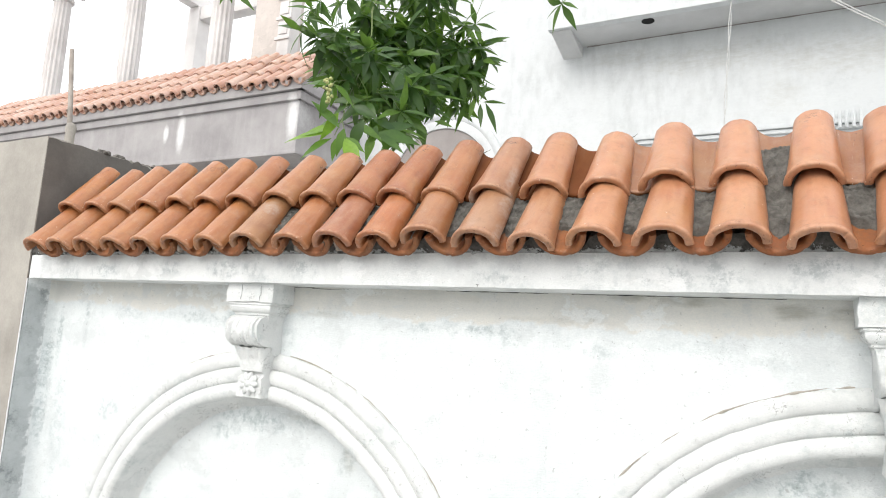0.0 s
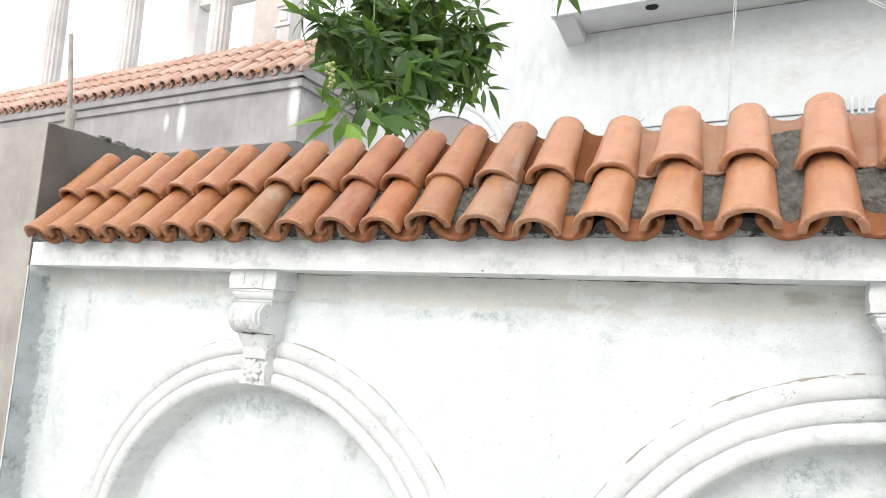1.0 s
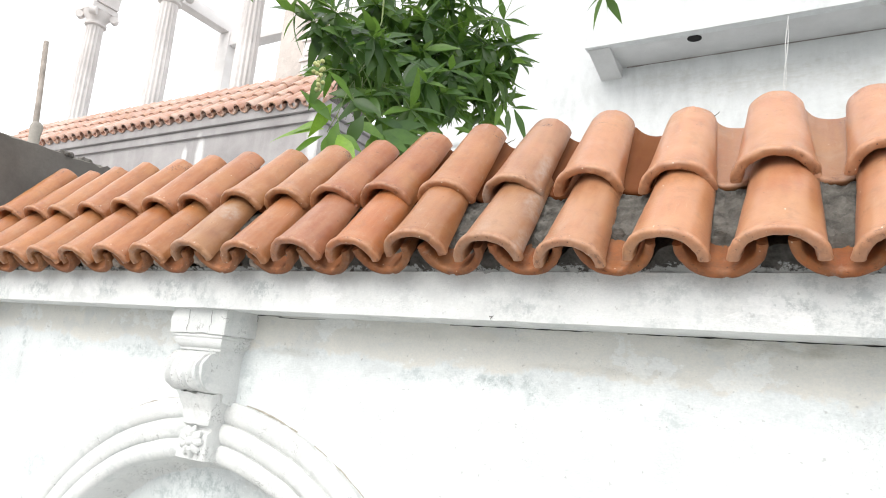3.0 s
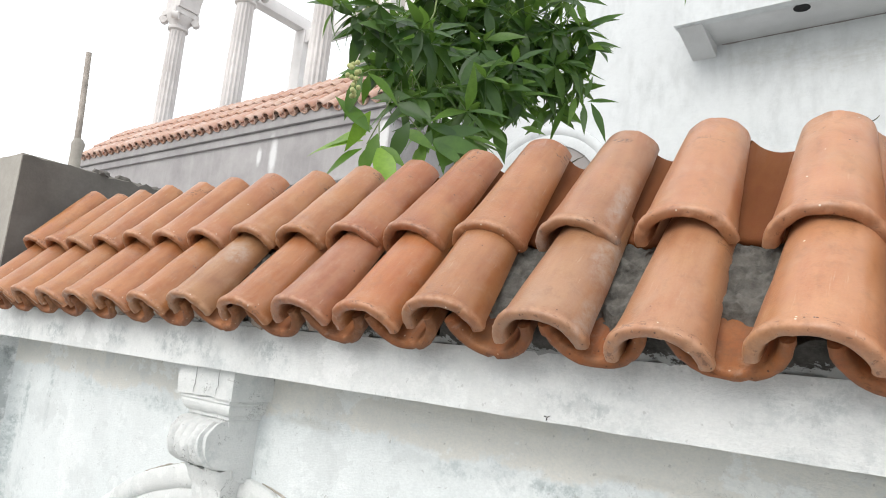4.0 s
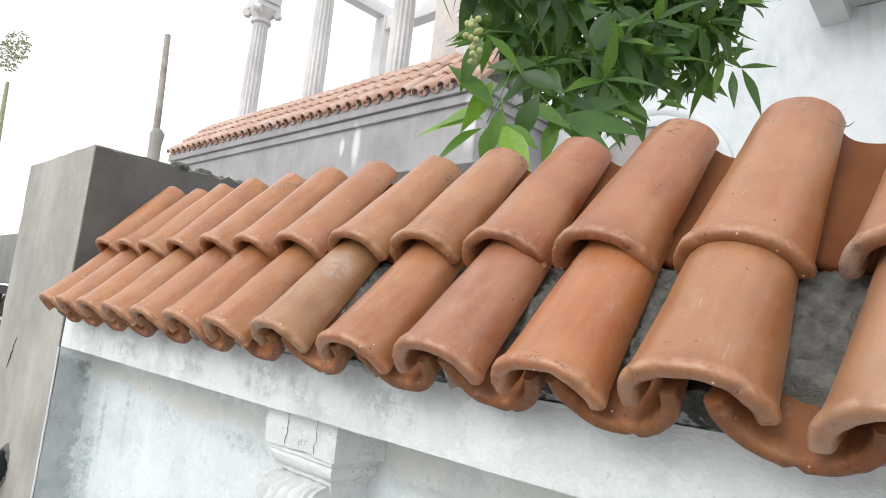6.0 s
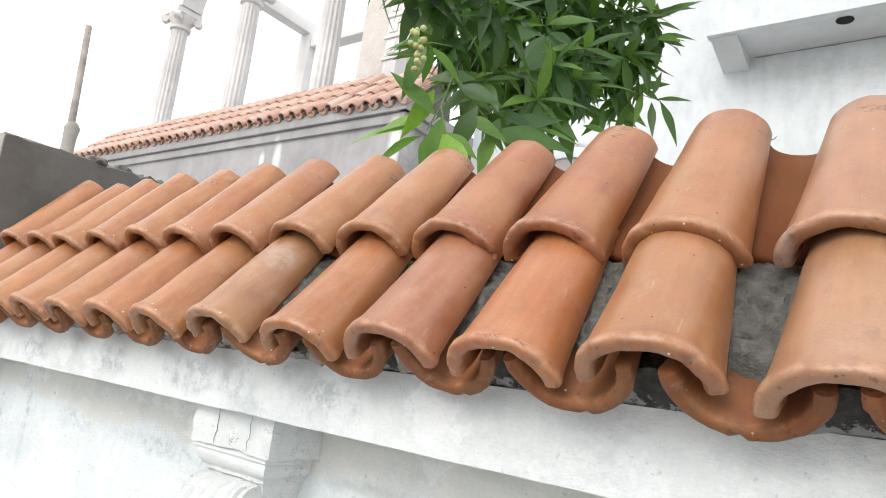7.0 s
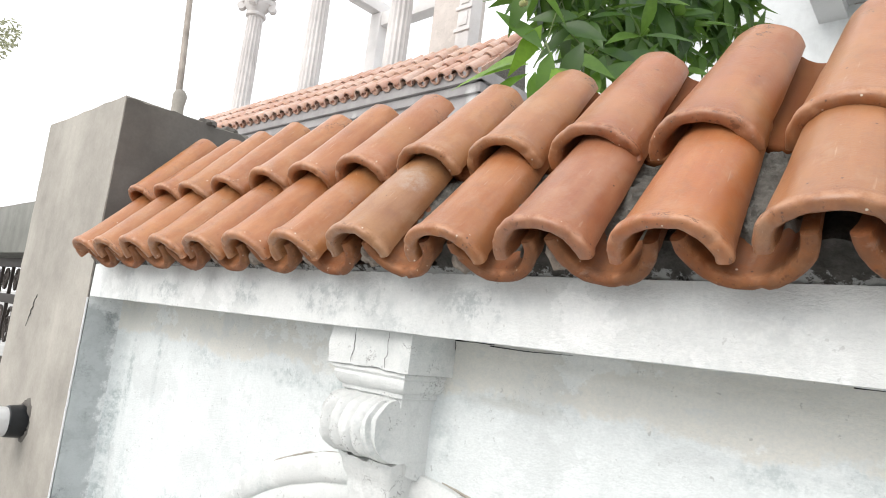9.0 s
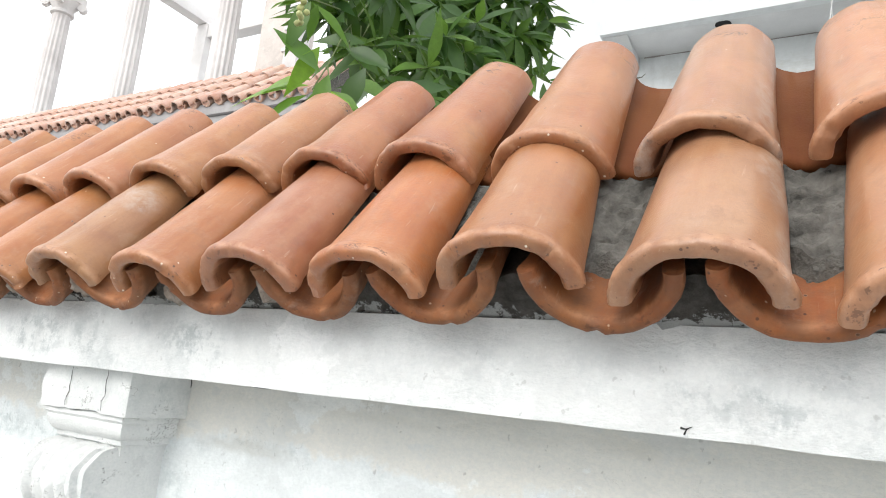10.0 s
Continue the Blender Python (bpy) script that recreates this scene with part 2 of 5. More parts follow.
def limewash(name, white=(0.77, 0.805, 0.81), grey=(0.33, 0.40, 0.405), cover=0.62, amount=0.85, spots=(), bump_size=0.004, fleck=1.0, cream=None, edge=None, cracks=0.0, stain_shade=(), coats=1.0):
    """White wash brushed thinly and unevenly over grey cement plaster. cover: how much of it the wash hides."""
    m, n, l, b = material(name, 0.85, 0.2)
    co = coords(n, l, world_space=True)
    lo = 0.40 + 0.20 * cover
    big = noise_tex(n, l, co, 1.9, 7, 0.62, lo, lo + 0.17)
    mid = noise_tex(n, l, co, 8.0, 9, 0.70, lo - 0.01, lo + 0.17)
    brush = n.new("ShaderNodeMapping")
    brush.inputs["Scale"].default_value = (11, 11, 34)
    l.new(co, brush.inputs[0])
    br = noise_tex(n, l, brush.outputs[0], 1, 7, 0.74, 0.42, 0.68)
    hair = n.new("ShaderNodeMapping")
    hair.inputs["Scale"].default_value = (150, 150, 250)
    l.new(co, hair.inputs[0])
    grain = noise_tex(n, l, hair.outputs[0], 1, 4, 0.68, 0.40, 0.64)
    flake = noise_tex(n, l, co, 30, 10, 0.82, 0.46, 0.57)
    k = math_node(n, l, "MULTIPLY", big, math_node(n, l, "ADD", math_node(n, l, "MULTIPLY", flake, 0.60), 0.28))
    k = math_node(n, l, "ADD", k, math_node(n, l, "MULTIPLY", math_node(n, l, "MULTIPLY", mid, flake), 0.55))
    k = math_node(n, l, "ADD", k, math_node(n, l, "MULTIPLY", math_node(n, l, "MULTIPLY", mid, br), 0.35))
    k = math_node(n, l, "MULTIPLY", k, amount)
    if spots:
        s = math_node(n, l, "MULTIPLY", blob_mask(n, l, spots), math_node(n, l, "ADD", math_node(n, l, "MULTIPLY", flake, 0.70), math_node(n, l, "MULTIPLY", br, 0.30)))
        k = math_node(n, l, "MAXIMUM", k, s)
    g = n.new("ShaderNodeSeparateXYZ")
    l.new(co, g.inputs[0])
    ragged = noise_tex(n, l, co, 5.0, 9, 0.72)
    tone = white
    if cream:
        # older cream coat left bare above the ragged upper line of the cool wash
        line = n.new("ShaderNodeMath")
        line.operation = "MULTIPLY_ADD"
        l.new(ragged, line.inputs[0])
        line.inputs[1].default_value = 0.18
        l.new(g.outputs[2], line.inputs[2])
        bare = n.new("ShaderNodeMapRange")
        bare.inputs[1].default_value, bare.inputs[2].default_value = cream + 0.080, cream + 0.095
        l.new(line.outputs[0], bare.inputs[0])
        rim = n.new("ShaderNodeMapRange")
        rim.inputs[1].default_value, rim.inputs[2].default_value = cream + 0.020, cream + 0.080
        l.new(line.outputs[0], rim.inputs[0])
        rim = math_node(n, l, "MULTIPLY", rim.outputs[0], math_node(n, l, "SUBTRACT", 1.0, bare.outputs[0]))
        k = math_node(n, l, "MAXIMUM", k, math_node(n, l, "MULTIPLY", math_node(n, l, "MULTIPLY", rim, flake), math_node(n, l, "ADD", math_node(n, l, "MULTIPLY", mid, 0.6), 0.12)))
        k = math_node(n, l, "MULTIPLY", k, math_node(n, l, "SUBTRACT", 1.0, math_node(n, l, "MULTIPLY", bare.outputs[0], 0.8)))
        tone = mix(n, l, bare.outputs[0], white, (0.73, 0.715, 0.665))
    if edge:
        # white wash brushed over from the neighbouring face
        line = n.new("ShaderNodeMath")
        line.operation = "MULTIPLY_ADD"
        l.new(noise_tex(n, l, co, 22, 8, 0.72), line.inputs[0])
        line.inputs[1].default_value = 0.16
        l.new(g.outputs[1], line.inputs[2])
        over = n.new("ShaderNodeMapRange")
        over.inputs[1].default_value, over.inputs[2].default_value = edge + 0.08, edge + 0.10
        l.new(line.outputs[0], over.inputs[0])
        k = math_node(n, l, "MULTIPLY", k, math_node(n, l, "SUBTRACT", 1.0, math_node(n, l, "MULTIPLY", over.outputs[0], 0.75)))
        head = n.new("ShaderNodeMath")
        head.operation = "MULTIPLY_ADD"
        l.new(ragged, head.inputs[0])
        head.inputs[1].default_value = 0.20
        l.new(g.outputs[2], head.inputs[2])
        under = n.new("ShaderNodeMapRange")
        under.inputs[1].default_value, under.inputs[2].default_value = FOOT - 0.09, FOOT - 0.07
        l.new(head.outputs[0], under.inputs[0])
        k = math_node(n, l, "MULTIPLY", k, math_node(n, l, "SUBTRACT", 1.0, math_node(n, l, "MULTIPLY", under.outputs[0], 0.7)))
        tone = mix(n, l, math_node(n, l, "MAXIMUM", over.outputs[0], under.outputs[0]), white, (0.80, 0.82, 0.82))
    c = mix(n, l, k, tone, grey)
    sweep = n.new("ShaderNodeMapping")
    sweep.inputs["Scale"].default_value = (7.5, 7.5, 2.6)
    l.new(co, sweep.inputs[0])
    swept = math_node(n, l, "MULTIPLY", noise_tex(n, l, sweep.outputs[0], 1, 7, 0.66, 0.42, 0.64), noise_tex(n, l, co, 1.3, 3, 0.5, 0.36, 0.60))
    c = mix(n, l, math_node(n, l, "MULTIPLY", swept, 0.34), c, tuple(0.62 * v for v in white))
    # overlapping coats of wash with crisp edges
    for size, at, tone_by, amount_by, seed in ((2.7, 0.545, 0.80, 0.42, 0.0), (5.5, 0.585, 0.74, 0.34, 11.3), (4.2, 0.575, 1.08, 0.55, 23.9)):
        coat_co = n.new("ShaderNodeMapping")
        coat_co.inputs["Location"].default_value = (seed, seed * 0.6, -seed)
        coat_co.inputs["Scale"].default_value = (1.0, 1.0, 1.35)
        l.new(co, coat_co.inputs[0])
        coat = noise_tex(n, l, coat_co.outputs[0], size, 8, 0.66, at, at + 0.018)
        c = mix(n, l, math_node(n, l, "MULTIPLY", coat, coats * amount_by), c, tuple(min(0.86, tone_by * v) for v in white))
    # stains on the boundary wall; on the house, painted shade under the slab
    if stain_shade:
        dirt = math_node(n, l, "MULTIPLY", blob_mask(n, l, stain_shade), noise_tex(n, l, brush.outputs[0], 0.8, 6, 0.7, 0.34, 0.62))
        c = mix(n, l, math_node(n, l, "MULTIPLY", dirt, 0.8), c, (0.40, 0.385, 0.33))
    c = mix(n, l, math_node(n, l, "MULTIPLY", br, 0.16), c, tuple(0.76 * v for v in white))
    c = mix(n, l, math_node(n, l, "MULTIPLY", grain, 0.26 * fleck), c, (0.52, 0.555, 0.56))
    grit = noise_tex(n, l, co, 230, 4, 0.75, 0.44, 0.66)
    c = mix(n, l, math_node(n, l, "MULTIPLY", grit, 0.16 * fleck), c, (0.42, 0.45, 0.45))
    pit = noise_tex(n, l, co, 62, 3, 0.55, 0.685, 0.72)
    c = mix(n, l, math_node(n, l, "MULTIPLY", pit, 0.40 * fleck), c, (0.24, 0.24, 0.23))
    if cracks:
        cl = n.new("ShaderNodeMath")
        cl.operation = "COMPARE"
        l.new(noise_tex(n, l, co, 13, 5, 0.72), cl.inputs[0])
        cl.inputs[1].default_value, cl.inputs[2].default_value = 0.53, 0.0035
        where = noise_tex(n, l, co, 9, 3, 0.5, 0.55, 0.62)
        c = mix(n, l, math_node(n, l, "MULTIPLY", math_node(n, l, "MULTIPLY", cl.outputs[0], where), cracks), c, (0.07, 0.068, 0.065))
    l.new(c, b.inputs["Base Color"])
    h = mix(n, l, 0.5, noise_tex(n, l, co, 120, 5, 0.7), noise_tex(n, l, brush.outputs[0], 2.2, 5, 0.65))
    h = mix(n, l, 0.2, h, flake)
    h = mix(n, l, 0.35, h, grain)
    bump(n, l, b, h, 0.5, bump_size)
    return m


def mortar_bed_material(name):
    """Dark raw mortar with whitewash dragged up over its lower edge."""
    m, n, l, b = material(name, 0.95, 0.15)
    co = coords(n, l, world_space=True)
    c = mix(n, l, noise_tex(n, l, co, 34, 7, 0.7, 0.35, 0.68), (0.045, 0.043, 0.040), (0.130, 0.124, 0.115))
    g = n.new("ShaderNodeSeparateXYZ")
    l.new(co, g.inputs[0])
    up = n.new("ShaderNodeMapRange")
    up.inputs[1].default_value, up.inputs[2].default_value = FOOT - 0.007, FOOT + 0.026
    l.new(g.outputs[2], up.inputs[0])
    rag = noise_tex(n, l, co, 30, 9, 0.78, 0.40, 0.70)
    wash = n.new("ShaderNodeMapRange")
    wash.inputs[1].default_value, wash.inputs[2].default_value = 0.02, 0.12
    l.new(math_node(n, l, "SUBTRACT", rag, up.outputs[0]), wash.inputs[0])
    c = mix(n, l, math_node(n, l, "MULTIPLY", wash.outputs[0], 0.6), c, (0.58, 0.60, 0.60))
    l.new(c, b.inputs["Base Color"])
    bump(n, l, b, noise_tex(n, l, co, 110, 6, 0.75), 1.0, 0.008)
    return m


def cement(name, a, b_, scale=1.6, streaks=0.3, rough=0.9, spots=(), spot_col=(0.7, 0.7, 0.7), grit=0.4):
    """Bare cement render with cloudy tones and vertical streaks."""
    m, n, l, b = material(name, rough, 0.2)
    co = coords(n, l, world_space=True)
    big = noise_tex(n, l, co, scale, 6, 0.65, 0.32, 0.70)
    run = n.new("ShaderNodeMapping")
    run.inputs["Scale"].default_value = (7, 7, 0.7)
    l.new(co, run.inputs[0])
    st = noise_tex(n, l, run.outputs[0], 1, 4, 0.6, 0.48, 0.75)
    fine = noise_tex(n, l, co, 90, 5, 0.7)
    c = mix(n, l, big, a, b_)
    c = mix(n, l, math_node(n, l, "MULTIPLY", st, streaks), c, tuple(min(0.8, v * 1.5) for v in b_))
    if spots:
        c = mix(n, l, math_node(n, l, "MULTIPLY", blob_mask(n, l, spots, ragged=0.15), 0.8), c, spot_col)
    c = mix(n, l, 0.15, c, fine, "OVERLAY")
    l.new(c, b.inputs["Base Color"])
    bump(n, l, b, fine, grit, 0.004 + 0.004 * (grit > 0.9))
    return m


def plain(name, col, rough=0.6, metal=0.0, vary=0.15, scale=30, bump_d=0.001):
    m, n, l, b = material(name, rough)
    b.inputs["Metallic"].default_value = metal
    co = coords(n, l)
    f = noise_tex(n, l, co, scale, 4, 0.6, 0.3, 0.7)
    c = mix(n, l, f, tuple(v * (1 - vary) for v in col), tuple(min(1, v * (1 + vary)) for v in col))
    l.new(c, b.inputs["Base Color"])
    bump(n, l, b, f, 0.2, bump_d)
    return m


def leaf_material(name):
    m, n, l, b = material(name, 0.36, 0.45)
    info = n.new("ShaderNodeNewGeometry")
    oi = n.new("ShaderNodeObjectInfo")
    rnd = n.new("ShaderNodeMath")
    rnd.operation = "ADD"
    l.new(info.outputs["Random Per Island"], rnd.inputs[0])
    l.new(oi.outputs["Random"], rnd.inputs[1])
    fr = n.new("ShaderNodeMath")
    fr.operation = "FRACT"
    l.new(rnd.outputs[0], fr.inputs[0])
    ramp = n.new("ShaderNodeValToRGB")
    ramp.color_ramp.elements[0].color = (0.030, 0.074, 0.021, 1)
    ramp.color_ramp.elements[1].color = (0.16, 0.29, 0.045, 1)
    e = ramp.color_ramp.elements.new(0.78)
    e.color = (0.072, 0.154, 0.032, 1)
    l.new(fr.outputs[0], ramp.inputs[0])
    co = coords(n, l)
    f = noise_tex(n, l, co, 60, 3, 0.6, 0.3, 0.7)
    c = mix(n, l, math_node(n, l, "MULTIPLY", f, 0.35), ramp.outputs[0], (0.02, 0.06, 0.02))
    c = mix(n, l, 1.0, c, oi.outputs["Color"], "MULTIPLY")
    l.new(c, b.inputs["Base Color"])
    tr = n.new("ShaderNodeBsdfTranslucent")
    l.new(mix(n, l, 0.4, c, (0.24, 0.40, 0.05)), tr.inputs[0])
    ms = n.new("ShaderNodeMixShader")
    ms.inputs[0].default_value = 0.45
    l.new(b.outputs[0], ms.inputs[1])
    l.new(tr.outputs[0], ms.inputs[2])
    l.new(ms.outputs[0], n["Material Output"].inputs[0])
    return m


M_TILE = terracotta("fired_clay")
M_FARTILE = terracotta("pale_clay", speck=False)
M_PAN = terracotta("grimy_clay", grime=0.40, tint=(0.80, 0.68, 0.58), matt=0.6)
# Brown clay, darkened further for the shade between the upper covers.
M_CHANNEL = terracotta("shaded_brown_clay", speck=False, tint=(0.50, 0.40, 0.335), matt=0.9)
M_MORTAR = cement("grey_mortar", (0.072, 0.069, 0.062), (0.205, 0.195, 0.176), 38, 0.05, grit=1.0)
M_DAUB = cement("pale_mortar", (0.17, 0.135, 0.11), (0.40, 0.355, 0.31), 34, 0.05, grit=1.0)
M_BED = mortar_bed_material("raw_mortar")
M_PANEL = limewash("limewashed_plaster", amount=0.22, cream=FOOT - 0.232, cracks=0.25, spots=[
    (-0.22, 0.22, FOOT - 0.62, 0.035, 0.06, 0.36), (-0.17, 0.25, FOOT - 0.40, 0.03, 0.1, 0.16), (0.035, 0.25, FOOT - 0.33, 0.022, 0.3, 0.12), (0.285, 0.25, FOOT - 0.75, 0.10, 0.3, 0.07, 0.7),
    (0.23, 0.25, FOOT - 0.88, 0.05, 0.3, 0.06, 0.5), (-0.09, 0.25, FOOT - 0.85, 0.07, 0.3, 0.30, 0.5), (0.80, 0.25, FOOT - 0.27, 0.26, 0.3, 0.03, 0.7), (0.35, 0.25, FOOT - 0.27, 0.14, 0.3, 0.03, 0.7),
    (1.05, 0.25, FOOT - 0.27, 0.08, 0.3, 0.045), (1.37, 0.25, FOOT - 0.33, 0.05, 0.3, 0.07, 0.5), (1.14, 0.36, FOOT - 0.71, 0.26, 0.05, 0.06), (0.94, 0.36, FOOT - 0.77, 0.10, 0.05, 0.05, 0.8),
    (1.42, 0.36, FOOT - 0.69, 0.10, 0.05, 0.035), (1.64, 0.36, FOOT - 0.80, 0.05, 0.05, 0.09, 0.8), (0.49, 0.30, FOOT - 1.11, 0.05, 0.08, 0.10),
    (2.25, 0.25, FOOT - 0.262, 0.16, 0.3, 0.03), (2.37, 0.25, FOOT - 0.285, 0.05, 0.3, 0.035), (2.00, 0.25, FOOT - 0.262, 0.10, 0.3, 0.03, 0.7), (2.68, 0.25, FOOT - 0.315, 0.06, 0.3, 0.03, 0.6),
    (3.24, 0.25, FOOT - 0.31, 0.13, 0.3, 0.03, 0.5), (3.0, 0.25, FOOT - 0.28, 0.20, 0.3, 0.03, 0.3), (3.27, 0.36, FOOT - 0.665, 0.20, 0.05, 0.06), (3.20, 0.36, FOOT - 0.73, 0.12, 0.05, 0.05)],
    stain_shade=[(2.95, 0.25, FOOT - 0.140, 0.14, 0.3, 0.022), (2.80, 0.25, FOOT - 0.133, 0.10, 0.3, 0.014), (3.25, 0.25, FOOT - 0.160, 0.07, 0.3, 0.025), (3.37, 0.25, FOOT - 0.165, 0.05, 0.3, 0.030),
            (2.54, 0.25, FOOT - 0.215, 0.20, 0.3, 0.014, 0.5), (1.55, 0.25, FOOT - 0.235, 0.16, 0.3, 0.020, 0.6), (1.9, 0.25, FOOT - 0.150, 0.50, 0.3, 0.020, 0.35), (1.42, 0.36, FOOT - 0.665, 0.12, 0.05, 0.03, 0.6), (1.66, 0.36, FOOT - 0.79, 0.06, 0.06, 0.08, 0.5)])
M_BAND = limewash("limewashed_band", white=(0.79, 0.805, 0.80), grey=(0.38, 0.42, 0.43), cover=0.54, amount=0.70, fleck=0.7, spots=[
    (0.78, 0.09, FOOT - 0.07, 0.10, 0.3, 0.045), (0.36, 0.09, FOOT - 0.08, 0.10, 0.3, 0.04), (1.27, 0.09, FOOT - 0.07, 0.06, 0.3, 0.04), (2.35, 0.09, FOOT - 0.09, 0.09, 0.3, 0.03), (1.12, 0.09, FOOT - 0.07, 0.10, 0.3, 0.04),
    (1.54, 0.09, FOOT - 0.06, 0.08, 0.3, 0.04), (3.0, 0.09, FOOT - 0.07, 0.20, 0.3, 0.05), (3.3, 0.09, FOOT - 0.05, 0.10, 0.3, 0.04)], bump_size=0.005)
# Darker wash than the panel's, whiter towards the wall corner and the top.
M_RETURN = limewash("grey_wash", white=(0.47, 0.50, 0.505), grey=(0.17, 0.185, 0.185), cover=0.40, amount=1.0, edge=0.19)
M_TRIM = limewash("washed_moulding", white=(0.76, 0.77, 0.76), cover=0.5, amount=0.6, fleck=0.9, cracks=0.85)
M_PILLAR = cement("pillar_render", (0.28, 0.262, 0.235), (0.43, 0.405, 0.365), 2.6, 0.16)
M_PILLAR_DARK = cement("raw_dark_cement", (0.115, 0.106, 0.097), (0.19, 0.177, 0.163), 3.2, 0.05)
M_LINTEL = cement("weathered_beam", (0.16, 0.162, 0.148), (0.26, 0.26, 0.24), 2.0, 0.2)
M_GREY = cement("grey_render", (0.275, 0.262, 0.265), (0.40, 0.385, 0.385), 1.1, 0.16, spots=[
    (-5.4, 5.1, FOOT + 2.72, 0.10, 0.6, 0.36), (-5.75, 5.1, FOOT + 2.74, 0.07, 0.6, 0.16), (-3.1, 5.1, FOOT + 2.75, 0.12, 0.6, 0.4)])
# Lightened cement: the veiling glare over the terrace is in this colour.
M_COLUMN = cement("glare_cement", (0.52, 0.495, 0.485), (0.70, 0.675, 0.66), 1.2, 0.2)
# The slab's broad shade on the house wall is painted in as grey blobs.
M_HOUSE = limewash("house_wash", white=(0.65, 0.67, 0.68), grey=(0.45, 0.475, 0.485), cover=0.55, amount=0.4, fleck=0.2, coats=0.25, stain_shade=[
    (2.4, 6.5, FOOT + 3.45, 1.1, 0.4, 0.20, 0.4), (3.9, 6.5, FOOT + 3.30, 0.9, 0.4, 0.28, 0.4), (1.3, 6.5, FOOT + 3.6, 0.5, 0.4, 0.12, 0.4), (3.2, 6.5, FOOT + 2.85, 0.25, 0.4, 0.25, 0.3)])
# Beam colour raised too, to hold the terrace's glare.
M_BEAM = cement("glare_beam", (0.66, 0.64, 0.63), (0.80, 0.78, 0.77), 1.2, 0.1)
M_SOFFIT = cement("soffit_plaster", (0.50, 0.505, 0.51), (0.64, 0.645, 0.65), 1.0, 0.1)
M_DIRT = cement("settled_dirt", (0.30, 0.28, 0.24), (0.46, 0.43, 0.38), 30, 0.0)
# Pinkish grey, darkened for the shade inside the flat fan niche.
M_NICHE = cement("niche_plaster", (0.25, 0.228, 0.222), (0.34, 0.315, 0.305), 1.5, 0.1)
M_DARK = plain("dark_hole", (0.02, 0.02, 0.02), 0.9)
M_BLACK = plain("black_plastic", (0.02, 0.022, 0.025), 0.35)
M_WHITEPL = plain("white_plastic", (0.72, 0.73, 0.74), 0.4, vary=0.05)
M_IRON = plain("dark_iron", (0.05, 0.042, 0.038), 0.55, 0.6)
M_PIPE = plain("weathered_pipe", (0.34, 0.30, 0.265), 0.7, vary=0.35, scale=9)
M_WIRE = plain("pale_wire", (0.55, 0.55, 0.54), 0.5)
M_BARK = plain("bark", (0.10, 0.092, 0.068), 0.9, vary=0.4, scale=40, bump_d=0.004)
M_TWIG = plain("green_twig", (0.15, 0.19, 0.075), 0.6)
M_FRUIT = plain("pale_fruit", (0.36, 0.38, 0.16), 0.5)
M_LEAF = leaf_material("leaf_green")
# Pale leaf colour that carries the haze over the far treetop.
M_FARLEAF = plain("hazed_leaf", (0.30, 0.31, 0.20), 0.7, vary=0.3)
M_GROUND = cement("concrete_paving", (0.34, 0.335, 0.32), (0.46, 0.455, 0.44), 0.8, 0.0)
M_ROOMS = limewash("inner_plaster", white=(0.60, 0.54, 0.50), grey=(0.42, 0.38, 0.36), fleck=0.4)


# ---------------------------------------------------------------- mesh helpers
def thing(name, label, category, place=(0, 0, 0), group="", kind=""):
    ob = new(name)
    ob.location = place
    ob.empty_display_size = 0.1
    return tagged(ob, label, category, group, kind)


def finish(name, bm, mat, smooth=True):
    bmesh.ops.recalc_face_normals(bm, faces=bm.faces)
    me = bpy.data.meshes.new(name)
    bm.to_mesh(me)
    bm.free()
    me.materials.append(mat)
    if smooth:
        me.polygons.foreach_set("use_smooth", [True] * len(me.polygons))
        me.set_sharp_from_angle(angle=radians(38))
    return me


def part(name, bm, mat, parent, label="", smooth=True):
    ob = new(name, finish(name, bm, mat, smooth))
    ob.parent = parent
    return tagged(ob, label)


def solid(name, bm, mat, label, category, kind="", group="", smooth=True):
    return tagged(new(name, finish(name, bm, mat, smooth)), label, category, group, kind)


def box(bm, x0, x1, y0, y1, z0, z1, bevel=0.0, seg=2):
    vs = [bm.verts.new((x, y, z)) for x in (x0, x1) for y in (y0, y1) for z in (z0, z1)]
    fs = [(0, 1, 3, 2), (4, 6, 7, 5), (0, 4, 5, 1), (2, 3, 7, 6), (0, 2, 6, 4), (1, 5, 7, 3)]
    faces = [bm.faces.new([vs[i] for i in f]) for f in fs]
    if bevel:
        edges = list({e for f in faces for e in f.edges})
        bmesh.ops.bevel(bm, geom=edges, offset=bevel, segments=seg, affect="EDGES", profile=0.6)


def boxed(*args, **kw):
    bm = bmesh.new()
    box(bm, *args, **kw)
    return bm


